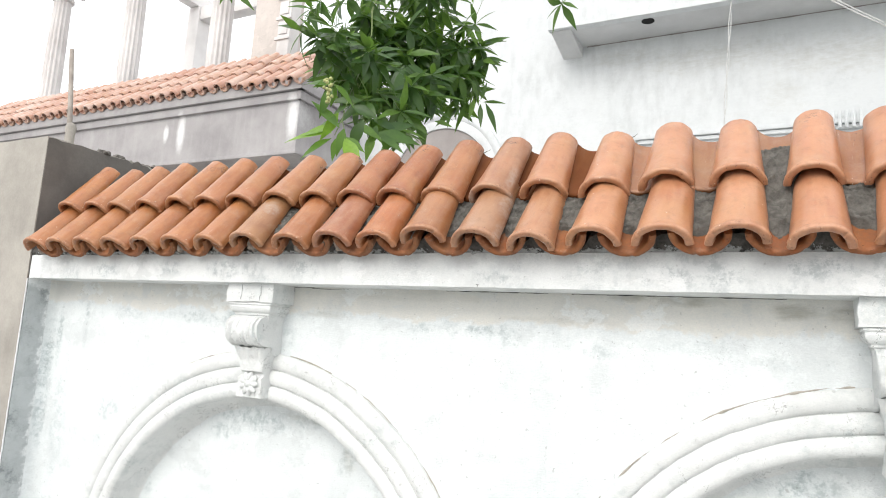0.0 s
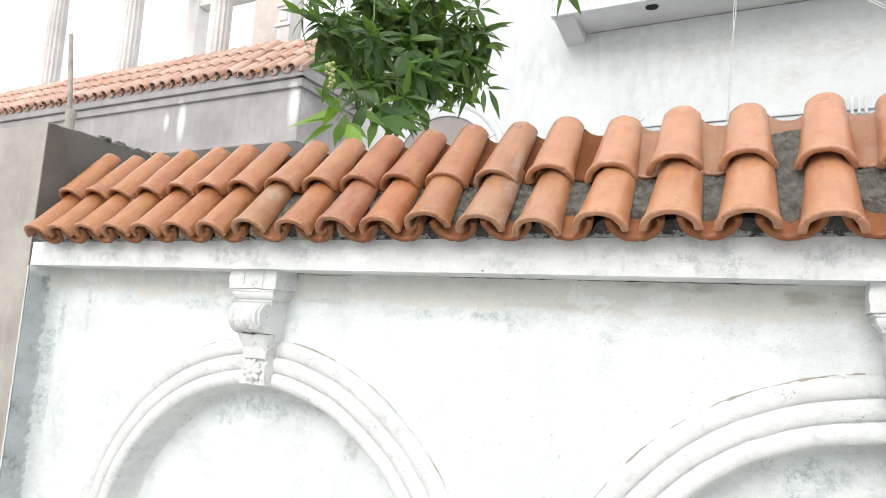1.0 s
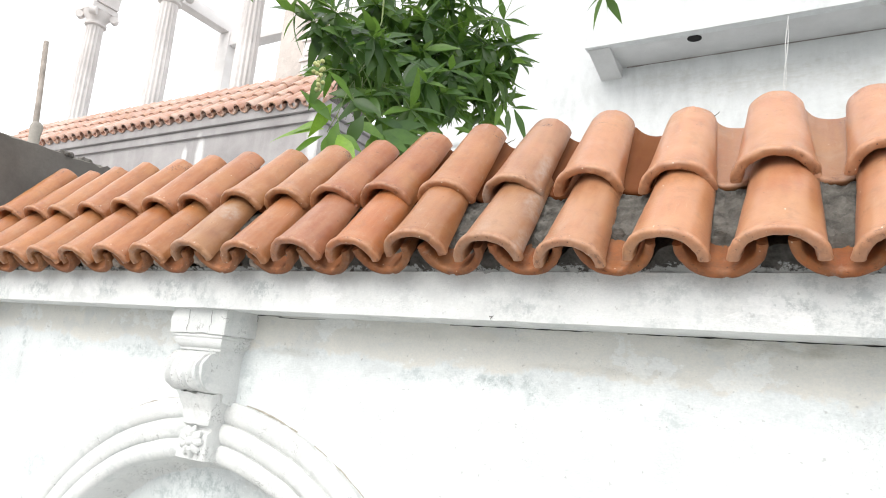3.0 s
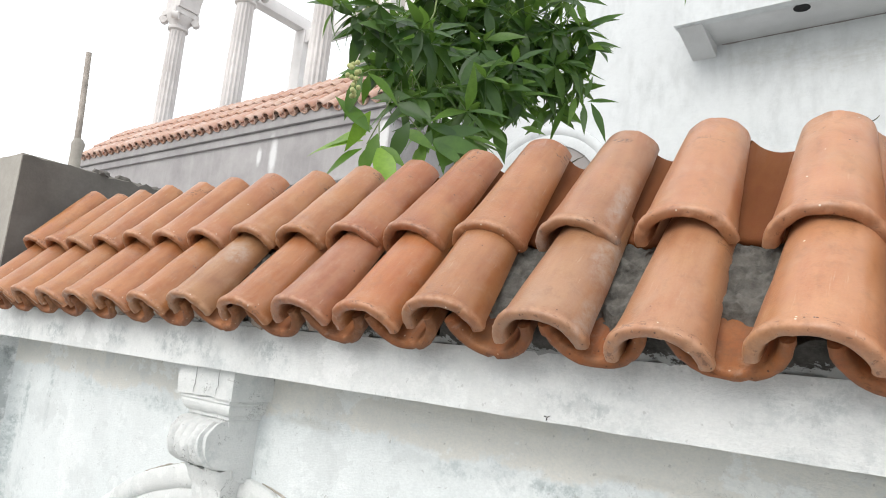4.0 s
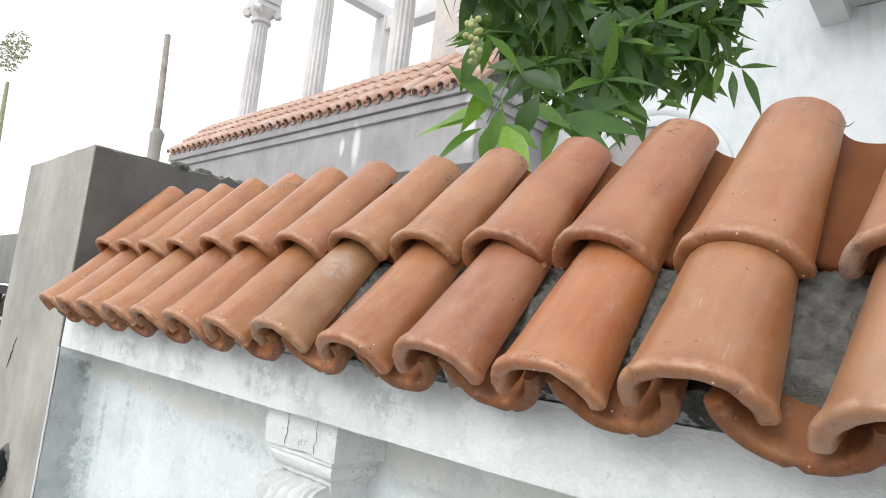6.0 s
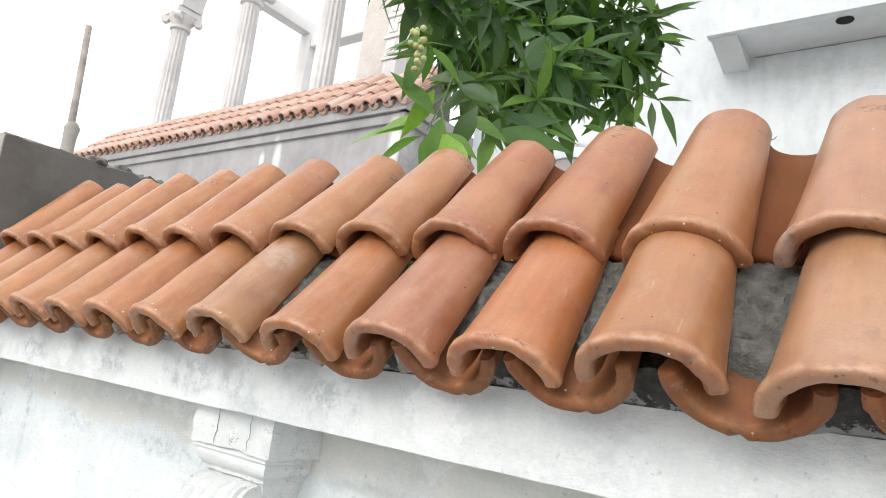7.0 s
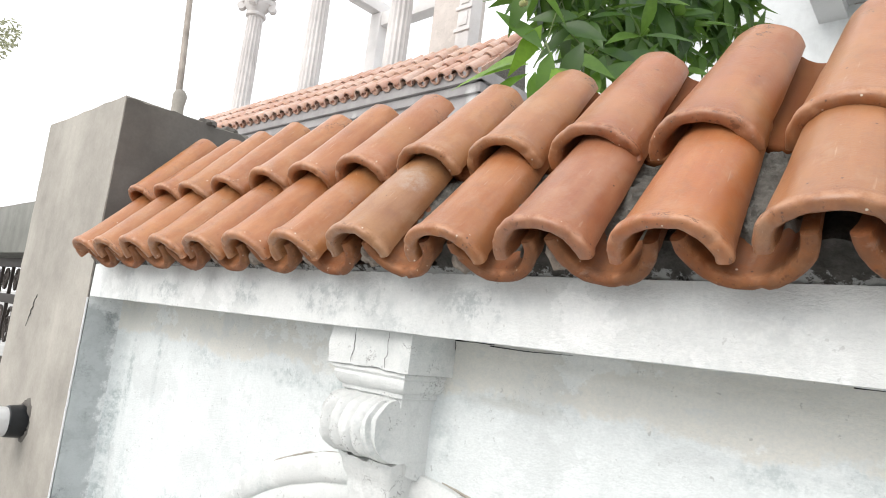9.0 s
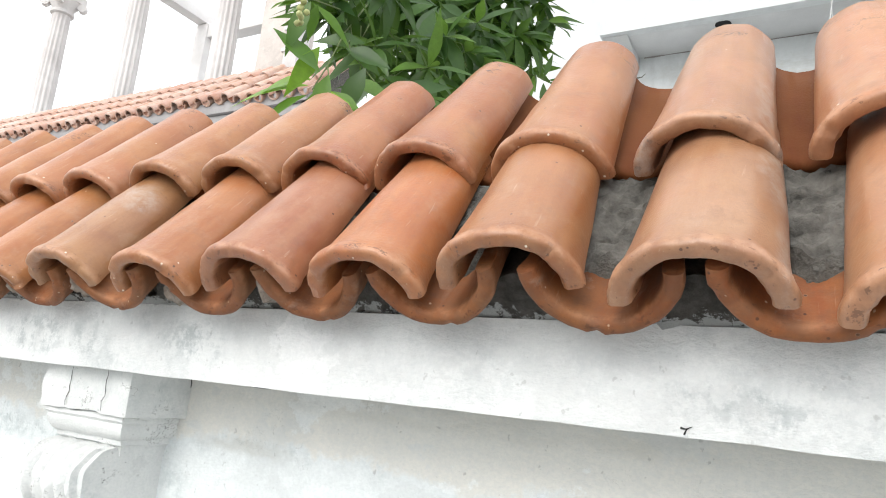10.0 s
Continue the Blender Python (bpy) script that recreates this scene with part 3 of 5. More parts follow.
def tube(bm, pts, radii, sides=8, cap=True):
    """A round bar through points."""
    pts = [Vector(p) for p in pts]
    if isinstance(radii, (int, float)):
        radii = [radii] * len(pts)
    rings = []
    side = Vector((0.31, 0.17, 0.93))
    for i, p in enumerate(pts):
        d = (pts[min(i + 1, len(pts) - 1)] - pts[max(i - 1, 0)]).normalized()
        u = d.cross(side)
        if u.length < 0.05:
            u = d.cross(Vector((1, 0, 0)))
        u.normalize()
        v = d.cross(u)
        rings.append([bm.verts.new(p + radii[i] * (math.cos(a) * u + math.sin(a) * v)) for a in [2 * math.pi * k / sides for k in range(sides)]])
    for a, b in zip(rings, rings[1:]):
        for k in range(sides):
            bm.faces.new((a[k], a[(k + 1) % sides], b[(k + 1) % sides], b[k]))
    if cap:
        bm.faces.new(rings[0][::-1])
        bm.faces.new(rings[-1])


def lathe(bm, profile, cx=0, cy=0, sides=24, flutes=0, depth=0.0):
    """Turned body: profile of (radius, z, fluted 0..1)."""
    rings = []
    for r, z, fl in profile:
        ring = []
        for k in range(sides):
            a = 2 * math.pi * k / sides
            rr = r - depth * fl * (0.5 - 0.5 * math.cos(a * flutes)) if flutes else r
            ring.append(bm.verts.new((cx + rr * math.cos(a), cy + rr * math.sin(a), z)))
        rings.append(ring)
    for a, b in zip(rings, rings[1:]):
        for k in range(sides):
            bm.faces.new((a[k], a[(k + 1) % sides], b[(k + 1) % sides], b[k]))
    bm.faces.new(rings[0][::-1])
    bm.faces.new(rings[-1])


def rough(bm, amount, scale, seed=0.0):
    """Uneven hand-worked surface."""
    bm.normal_update()
    moves = [(v, v.normal * amount * noise.fractal(v.co * scale + Vector((seed, seed * 0.7, -seed)), 1.0, 2.0, 4)) for v in bm.verts]
    for v, d in moves:
        v.co += d


def grid_box(x0, x1, y0, y1, z0, z1, step):
    """A box cut into cells of about the given size, for uneven surfaces."""
    bm = boxed(x0, x1, y0, y1, z0, z1)
    for axis, (a, b) in enumerate(((x0, x1), (y0, y1), (z0, z1))):
        k = int((b - a) / step)
        for i in range(1, k):
            co, no = [0, 0, 0], [0, 0, 0]
            co[axis], no[axis] = a + (b - a) * i / k, 1
            bmesh.ops.bisect_plane(bm, geom=bm.verts[:] + bm.edges[:] + bm.faces[:], plane_co=co, plane_no=no)
    return bm


# ---------------------------------------------------------------- ground
bm = bmesh.new()
box(bm, -400, 400, -400, 400, -0.3, 0.0)
solid("ground", bm, M_GROUND, "grey concrete paving in front of the boundary wall", "ground", "structure", smooth=False)

# ---------------------------------------------------------------- boundary wall
WALL_L, WALL_R = -0.245, 4.72
PANEL_Y, BACK_Y, FACE_Y = 0.25, 0.56, 0.09
BAND_B, BAND_T = FOOT - 0.123, FOOT - 0.006
# blind arches: centre x, springing height, inner and outer radius of the moulding
ARCHES = ((1.232, FOOT - 1.505, 0.904, 1.101), (3.52, FOOT - 1.385, 0.845, 1.028))
NICHE = 0.11  # depth of the blind arches


def wall_panel():
    bm = bmesh.new()
    top = BAND_B + 0.03
    box(bm, WALL_L, WALL_R, PANEL_Y + NICHE, BACK_Y, 0.0, top)
    half = (ARCHES[1][0] - ARCHES[0][0]) / 2
    for cx, spring, r_in, _ in ARCHES:
        r = r_in + 0.03
        inner, outer = [(cx - r, 0.0)], [(cx - half, 0.0)]
        corner = math.atan2(top - spring, half)
        angles = sorted({*(math.pi * i / 48 for i in range(49)), corner, math.pi - corner}, reverse=True)
        for a in angles:
            c, s = math.cos(a), math.sin(a)
            k = min(half / abs(c) if abs(c) > 1e-6 else 9, (top - spring) / s if s > 1e-6 else 9)
            inner.append((cx + r * c, spring + r * s))
            outer.append((cx + k * c, spring + k * s))
        inner.append((cx + r, 0.0))
        outer.append((cx + half, 0.0))
        vi = [bm.verts.new((x, PANEL_Y, z)) for x, z in inner]
        vo = [bm.verts.new((x, PANEL_Y, z)) for x, z in outer]
        vb = [bm.verts.new((x, PANEL_Y + NICHE + 0.005, z)) for x, z in inner]
        for i in range(len(vi) - 1):
            bm.faces.new((vi[i], vi[i + 1], vo[i + 1], vo[i]))
            bm.faces.new((vi[i], vb[i], vb[i + 1], vi[i + 1]))
    # strips beside the arches
    for a, b in ((WALL_L, ARCHES[0][0] - half), (ARCHES[1][0] + half, WALL_R)):
        if b - a > 0.001:
            bm.faces.new([bm.verts.new(p) for p in ((a, PANEL_Y, 0), (b, PANEL_Y, 0), (b, PANEL_Y, top), (a, PANEL_Y, top))])
    return bm


wall = solid("wall_front", wall_panel(), M_PANEL, "white limewashed boundary wall with blind arches and grey patches", "wall", "structure", smooth=False)

# rounded inner corner between the wall and the pillar
bm = bmesh.new()
ring = [(WALL_L + 0.001, PANEL_Y - 0.042)] + [(WALL_L + 0.040 - 0.038 * math.cos(a), PANEL_Y - 0.040 + 0.0385 * math.sin(a)) for a in [math.pi / 2 * i / 8 for i in range(9)]] + [(WALL_L + 0.075, PANEL_Y + 0.0012)]
lo = [bm.verts.new((x, y, 0.0)) for x, y in ring]
hi = [bm.verts.new((x, y, BAND_B)) for x, y in ring]
for i in range(len(ring) - 1):
    bm.faces.new((lo[i], lo[i + 1], hi[i + 1], hi[i]))
part("corner_fillet", bm, M_PANEL, wall)

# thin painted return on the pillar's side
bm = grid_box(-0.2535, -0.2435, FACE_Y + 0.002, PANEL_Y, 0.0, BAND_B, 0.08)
part("painted_return", bm, M_RETURN, wall, "mottled grey washed return beside the wall")

# bead of white filler along the pillar joint
bm = bmesh.new()
tube(bm, [(-0.2485 + 0.003 * noise.noise((0, 0, z * 23)), FACE_Y - 0.004, z) for z in [BAND_T * i / 160 for i in range(160)] if z < BAND_B], 0.0034, 6)
part("joint_bead", bm, M_WHITEPL, wall, "thin white filler line")

# projecting band under the roof tiles
bm = grid_box(WALL_L, WALL_R, FACE_Y, BACK_Y, BAND_B, BAND_T, 0.05)
rough(bm, 0.0012, 9.0, 3)
rough(bm, 0.0012, 50.0, 5)
solid("trim_band", bm, M_BAND, "rough white limewashed band under the clay tiles", "cornice", "structure")


# open joint under the band
for x0, x1 in ((2.10, 2.52), (2.58, 3.25), (1.36, 1.50)):
    bm = bmesh.new()
    num = int((x1 - x0) / 0.012)
    tube(bm, [(x0 + 0.012 * i, PANEL_Y - 0.0005, BAND_B - 0.0015 + 0.0012 * noise.noise((x0 * 9 + i * 0.7, 0, 0))) for i in range(num)],
         [0.0005 + 0.0026 * max(0.0, noise.noise((x0 * 5 + i * 0.31, 2, 0)) + 0.15) for i in range(num)], 6)
    part("open_joint", bm, M_DARK, wall, "thin black open joint")


# fine cracks: in the band's lower edge and in the wall beside the corbel
for pts in (((2.298, FACE_Y, -0.120), (2.300, FACE_Y, -0.114), (2.306, FACE_Y, -0.111)), ((2.294, FACE_Y, -0.113), (2.297, FACE_Y, -0.114), (2.300, FACE_Y, -0.114)),
            ((1.374, PANEL_Y, -0.124), (1.379, PANEL_Y, -0.135), (1.378, PANEL_Y, -0.146), (1.374, PANEL_Y, -0.158)), ((1.470, PANEL_Y, -0.128), (1.56, PANEL_Y, -0.130), (1.66, PANEL_Y, -0.127))):
    bm = bmesh.new()
    tube(bm, [(x, y - 0.0006, FOOT + z) for x, y, z in pts], [0.0011] + [0.0009] * (len(pts) - 2) + [0.0003], 5)
    part("crack", bm, M_DARK, wall)


def archivolt(cx, spring, r_in, r_out):
    """Three rolled mouldings swept round the blind arch, with a chipped outer edge."""
    w = (r_out - r_in) / 0.21
    prof = [(-0.050, PANEL_Y + NICHE + 0.002), (-0.034, PANEL_Y + NICHE - 0.005), (-0.017, PANEL_Y + NICHE - 0.020), (-0.005, PANEL_Y + NICHE - 0.046), (0.0, PANEL_Y + 0.02), (0.0, PANEL_Y - 0.018), (0.003, PANEL_Y - 0.022)]
    for a, b, y0, amp in ((0.004, 0.064, 0.024, 0.011), (0.070, 0.134, 0.021, 0.010), (0.141, 0.204, 0.018, 0.009)):
        for i in range(7):
            u = i / 6
            prof.append((a + (b - a) * u, PANEL_Y - y0 - amp * math.sin(math.pi * u) ** 0.7))
        if b < 0.19:
            prof.append((b, PANEL_Y - y0 + 0.009))
            prof.append((b + 0.003, PANEL_Y - y0 + 0.009))
    prof += [(0.208, PANEL_Y - 0.014), (0.209, PANEL_Y + 0.003)]
    prof = [(r_in + r * w, y) for r, y in prof]
    edge = len(prof) - 3
    bm = bmesh.new()
    rows = []
    for z in (0.0, spring * 0.5):
        rows.append([bm.verts.new((cx - r, y, z)) for r, y in prof])
    for i in range(321):
        a = math.pi - math.pi * i / 320
        w = 0.003 * noise.noise((math.cos(a) * 6, cx, math.sin(a) * 6)) + 0.0016 * noise.noise((math.cos(a) * 31, cx, math.sin(a) * 31))
        chip = 0.016 * max(0.0, noise.noise((a * 34, cx, 3)) - 0.22)
        rows.append([bm.verts.new((cx + (r + w - chip * (j >= edge)) * math.cos(a), y + w + 0.5 * chip * (j >= edge), spring + (r + w - chip * (j >= edge)) * math.sin(a))) for j, (r, y) in enumerate(prof)])
    for z in (spring * 0.5, 0.0):
        rows.append([bm.verts.new((cx + r, y, z)) for r, y in prof])
    for p, q in zip(rows, rows[1:]):
        for i in range(len(prof) - 1):
            bm.faces.new((p[i], p[i + 1], q[i + 1], q[i]))
    return bm


for arch in ARCHES:
    part("archivolt", archivolt(*arch), M_TRIM, wall, "white rolled plaster arch moulding")
# dirt settled along the upper edge of the mouldings: arch, first and last angle, thickness
for (cx, spring, _, r_out), a0, a1, thick in ((ARCHES[0], 82, 70, 0.0035), (ARCHES[0], 66, 34, 0.0022), (ARCHES[0], 118, 99, 0.0028), (ARCHES[1], 176, 97, 0.0040), (ARCHES[1], 83, 20, 0.0030)):
    num = int(abs(a1 - a0) * 2.5)
    bm = bmesh.new()
    angles = [radians(a0 + (a1 - a0) * i / num) for i in range(num + 1)]
    tube(bm, [(cx + (r_out + 0.001 + 0.002 * noise.noise((a * 40, cx, 5))) * math.cos(a), PANEL_Y + 0.0005, spring + (r_out + 0.001 + 0.002 * noise.noise((a * 40, cx, 5))) * math.sin(a)) for a in angles],
         [0.0004 + thick * max(0.0, 0.55 + 1.1 * noise.noise((a * 17, cx, 9)) + 0.5 * noise.noise((a * 70, cx, 2))) for a in angles], 5)
    part("settled_dirt", bm, M_DIRT, wall, "grey-beige dirt along the moulding")


def corbel(cx):
    """Scrolled keystone bracket between band and arch; its origin is at the band's underside on the wall face."""
    ob = thing("corbel", "white plaster scroll corbel with rosette under the band", "corbel", (cx, PANEL_Y, BAND_B), "keystone corbels")
    bm = grid_box(-0.124, 0.127, -0.13, 0.01, -0.078, 0.004, 0.014)
    rough(bm, 0.005, 14, 1)
    rough(bm, 0.003, 60, 4)
    part("abacus", bm, M_TRIM, ob)
    bm = bmesh.new()
    prof = [(-0.118, -0.077), (-0.124, -0.081), (-0.125, -0.087), (-0.119, -0.092), (-0.122, -0.098), (-0.120, -0.108), (-0.112, -0.118), (-0.104, -0.122), (-0.104, -0.130), (-0.098, -0.134), (-0.094, -0.150)]
    rings = []
    for y, z in prof:
        x = -y - 0.010
        ring = [(-x, 0.01)] + [(-x, y * i / 5) for i in range(1, 5)] + [(-x + 2 * x * i / 12, y) for i in range(13)] + [(x, y * i / 5) for i in range(4, 0, -1)] + [(x, 0.01)]
        rings.append([bm.verts.new((px, py, z)) for px, py in ring])
    for a, b in zip(rings, rings[1:]):
        for i in range(len(a) - 1):
            bm.faces.new((a[i], a[i + 1], b[i + 1], b[i]))
    bm.faces.new(rings[-1])
    rough(bm, 0.0035, 35, 6)
    part("necking", bm, M_TRIM, ob)
    # scroll: side outline swept across the width, with slanting leaf-like flutes
    bm = bmesh.new()
    outline = [(0.01, -0.138), (-0.076, -0.138)]
    for i in range(22):
        a = math.radians(70 + 215 * i / 21)
        outline.append((-0.100 + 0.066 * math.cos(a), -0.196 + 0.062 * math.sin(a)))
    outline += [(-0.074, -0.262), (-0.060, -0.285), (0.01, -0.310)]
    n_x = 64
    cols = []
    for k in range(n_x):
        u = k / (n_x - 1)
        x = -0.084 + 0.168 * u
        col = []
        for i, (y, z) in enumerate(outline):
            depth = 0.0
            if 2 <= i <= 24:
                depth = 0.013 * abs(math.sin(math.pi * (u * 5 + 0.035 * (i - 12)))) ** 0.5 * (u < 0.93) - 0.008 + 0.006 * noise.noise((u * 11, i * 0.4, cx))
            ragged = 0.008 * noise.noise((u * 24, 3.3, cx)) if i > 19 else 0.0
            col.append(bm.verts.new((x + 0.010 * (i - 12) / 12 * (2 <= i <= 24), y - depth, z + ragged)))
        cols.append(col)
    for a, b in zip(cols, cols[1:]):
        for i in range(len(outline) - 1):
            bm.faces.new((a[i], a[i + 1], b[i + 1], b[i]))
    bm.faces.new(cols[0][::-1])
    bm.faces.new(cols[-1])
    rough(bm, 0.003, 60, 2)
    part("scroll", bm, M_TRIM, ob, "fluted plaster scroll")
    for x0, y0 in ((-0.040, -0.1325), (0.064, -0.1325)):
        bm = bmesh.new()
        tube(bm, [(x0 + 0.006 * noise.noise((i * 0.9, x0 * 50, 0)) - 0.004 * (i > 5), y0, -0.002 - 0.009 * i) for i in range(9)], [0.0002, 0.0004, 0.0006, 0.0005, 0.0007, 0.0005, 0.0007, 0.0006, 0.0002], 5)
        part("crack", bm, M_DARK, ob)
    # fluted leaf, narrowing to a waist above the rosette block
    bm = bmesh.new()
    rings = []
    for i in range(22):
        u = i / 21
        z = -0.262 - 0.205 * u
        w = 0.060 + 0.024 * max(0.0, 1 - u / 0.5) ** 1.3 + 0.008 * max(0.0, (u - 0.5) / 0.5)
        y = -0.078 - 0.022 * max(0.0, 1 - u / 0.25) + (0.016 if 0.50 < u < 0.60 else 0.0)
        ring = [(-w, 0.01), (-w, y * 0.7)]
        for k in range(17):
            v = k / 16
            flute = 0.008 * abs(math.sin(math.pi * 5 * v)) * max(0.0, 1 - u / 0.55)
            ring.append((-w + 2 * w * v, y - 0.008 * math.sin(math.pi * v) - flute))
        ring += [(w, y * 0.7), (w, 0.01)]
        drop = [0.010 * noise.noise((k * 0.8, cx, 1)) * (i < 2) for k in range(len(ring))]
        rings.append([bm.verts.new((x, yy, z + d)) for (x, yy), d in zip(ring, drop)])
    for a, b in zip(rings, rings[1:]):
        for i in range(len(a) - 1):
            bm.faces.new((a[i], a[i + 1], b[i + 1], b[i]))
    bm.faces.new(rings[0])
    bm.faces.new(rings[-1][::-1])
    rough(bm, 0.004, 45, 7)
    part("leaf_drop", bm, M_TRIM, ob)
    # rosette
    bm = bmesh.new()
    bmesh.ops.create_uvsphere(bm, u_segments=12, v_segments=8, radius=0.016, matrix=Matrix.Translation((0.006, -0.092, -0.412)))
    rosette = part("rosette", bm, M_TRIM, ob, "plaster flower rosette")
    for k in range(9):
        a = 2 * math.pi * k / 9
        bm = bmesh.new()
        m = Matrix.Translation((0.006 + 0.027 * math.cos(a), -0.088, -0.412 + 0.027 * math.sin(a))) @ Matrix.Rotation(-a, 4, "Y") @ Matrix.Diagonal((0.024, 0.013, 0.013, 1))
        bmesh.ops.create_uvsphere(bm, u_segments=10, v_segments=6, radius=1, matrix=m)
        rough(bm, 0.004, 60, 5)
        part("petal", bm, M_TRIM, rosette)
    return ob


first = corbel(1.25)
copy_thing(first, pose(ARCHES[1][0], PANEL_Y, BAND_B))

# ---------------------------------------------------------------- clay tile coping
STEP, SLOPE = 0.20, radians(45)
rng = random.Random(7)


def half_pipe(name, seed, length, w0, w1, thick, rows=13, arc=34, lip=0.003, high=0.95, wear=0.0022, spread=1.0, mat=None):
    """A tapered half-round clay tile lying along +y, its wide mouth at y = 0, hollow side down."""
    bm = bmesh.new()
    stations = [0.0, 0.0022, 0.006, 0.013, 0.028] + [0.028 + (length - 0.033) * i / (rows - 5) for i in range(1, rows - 4)] + [length]
    insets = {0: 0.0075, 1: 0.0036, 2: 0.0010, len(stations) - 1: 0.004}
    rings = []
    for j, y in enumerate(stations):
        u = y / length
        ro = (w0 + (w1 - w0) * u) / 2 + lip * min(1.0, max(0.0, (0.030 - y) / 0.017)) * 0.8 + 0.2 * lip * max(0.0, 1 - y / 0.08)
        inset = insets.get(j, 0)
        ro -= inset
        ri = ro - thick * (1 + 0.3 * max(0, 1 - y / 0.05)) + 2 * inset
        ring = []
        for rad, angles in ((ro, range(arc + 1)), (ri, range(arc, -1, -1))):
            for k in angles:
                a = math.pi * (0.5 + spread * (k / arc - 0.5))
                c = Vector((math.cos(a), 0, math.sin(a)))
                wob = wear * noise.fractal((c.x * 2 + seed * 7.3, y * 9, c.z * 2 - seed * 3.1), 1.0, 2.0, 3)
                edge = 1.4 * wear * noise.noise((a * 2.2 + seed * 5, seed, 0)) if j <= 3 else 0
                if j <= 2 and rad == ro:
                    edge += 0.012 * max(0.0, noise.noise((a * 4.5 + seed * 11.3, seed * 2.7, 0)) - 0.20)
                if j == len(stations) - 1 and seed % 3 == 0:
                    edge = -0.022 * max(0.0, noise.noise((a * 1.7 + seed * 4.3, 2.0, seed)) - 0.12) * 2
                if j <= 4:
                    wob += 0.0016 * noise.noise((a * 7 + seed * 3, y * 60, seed + rad * 40))
                ring.append(bm.verts.new(((rad + wob) * c.x, y + edge * 1.2, (rad + wob) * c.z * high)))
        rings.append(ring)
    m = len(rings[0])
    for a, b in zip(rings, rings[1:]):
        for k in range(m):
            bm.faces.new((a[k], a[(k + 1) % m], b[(k + 1) % m], b[k]))
    for ring, flip in ((rings[0], False), (rings[-1], True)):
        for k in range(arc):
            q = (ring[k], ring[k + 1], ring[m - 2 - k], ring[m - 1 - k])
            bm.faces.new(q[::-1] if flip else q)
    return finish(name, bm, mat or M_TILE)


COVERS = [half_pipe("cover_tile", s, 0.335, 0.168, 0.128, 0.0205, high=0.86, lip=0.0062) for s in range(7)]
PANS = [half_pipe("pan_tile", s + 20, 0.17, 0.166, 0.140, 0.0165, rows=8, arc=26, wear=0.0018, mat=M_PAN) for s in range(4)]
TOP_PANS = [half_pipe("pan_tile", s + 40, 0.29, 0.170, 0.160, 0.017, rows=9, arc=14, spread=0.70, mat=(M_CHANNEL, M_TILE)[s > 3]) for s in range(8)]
CLAY = [(0.300, 0.121, 0.042), (0.281, 0.115, 0.044), (0.305, 0.131, 0.050), (0.276, 0.105, 0.036), (0.293, 0.127, 0.048)]

roof = thing("tile_coping", "two rows of terracotta half-round tiles on the wall", "roof tiles", (0, 0, 0), kind="structure")


def lay(name, mesh, m, colour, label=""):
    ob = new(name, mesh)
    ob.parent = roof
    ob.matrix_basis = m
    ob.color = (colour[0] * 1.17, colour[1] * 1.13, colour[2] * 1.02, 1)
    return tagged(ob, label)


def paled(colour, k):
    """Clay tone by column; the far tiles are paled, bright sheen included in the colour."""
    colour = tuple(0.80 * a + 0.20 * b for a, b in zip(colour, (0.300, 0.125, 0.050)))
    if k < 7:
        colour = tuple(1.14 * a for a in colour)
    if k > 12:
        colour = tuple(1.07 * a for a in colour)
    u = 0.52 * min(1, max(0, (k - 11) / 3))
    return tuple(a + (b - a) * u for a, b in zip(colour, (0.51, 0.275, 0.188)))


SPECIAL = {  # clay tones of tiles that stand out: (row, column)
    (0, 7): (0.275, 0.155, 0.088), (0, 9): (0.273, 0.110, 0.065), (0, 10): (0.347, 0.115, 0.032), (0, 12): (0.237, 0.146, 0.095),
    (0, 8): (0.300, 0.113, 0.040), (0, 11): (0.285, 0.129, 0.059), (0, 13): (0.276, 0.149, 0.083), (0, 14): (0.329, 0.146, 0.054),
    (0, 15): (0.323, 0.150, 0.068), (0, 16): (0.310, 0.146, 0.072), (0, 17): (0.310, 0.139, 0.066),
    (1, 9): (0.276, 0.085, 0.029), (1, 10): (0.264, 0.089, 0.031), (1, 11): (0.273, 0.102, 0.037), (1, 12): (0.224, 0.119, 0.069),
    (1, 13): (0.292, 0.126, 0.052), (1, 16): (0.329, 0.150, 0.070), (1, 17): (0.329, 0.146, 0.064), (1, 6): (0.252, 0.097, 0.040)}
# how each tile was laid: shift in mm along the wall and upwards, width, (tilt,) turn in degrees
LOWER = [(27, 4, 0.959, -0.4), (12, 2, 0.981, -0.2), (15, 3, 0.970, -0.3), (13, 1, 0.978, -0.2), (13, 0, 0.981, -0.3), (11, 2, 0.984, -0.2),
         (5, 0, 0.900, -1.1), (10, 8, 0.950, 0.2), (34, -1, 0.970, 1.4), (30, 6, 0.977, -1.0), (24, 1, 0.946, 0.6), (13, 15, 0.961, 2.9),
         (10, 1, 0.973, -0.9), (2, -14, 0.899, 0.1), (-1, 0, 0.945, -0.1), (0, -1, 0.974, 0.0), (-1, -1, 0.955, 0.0), (-3, -14, 0.910, 0.1)]
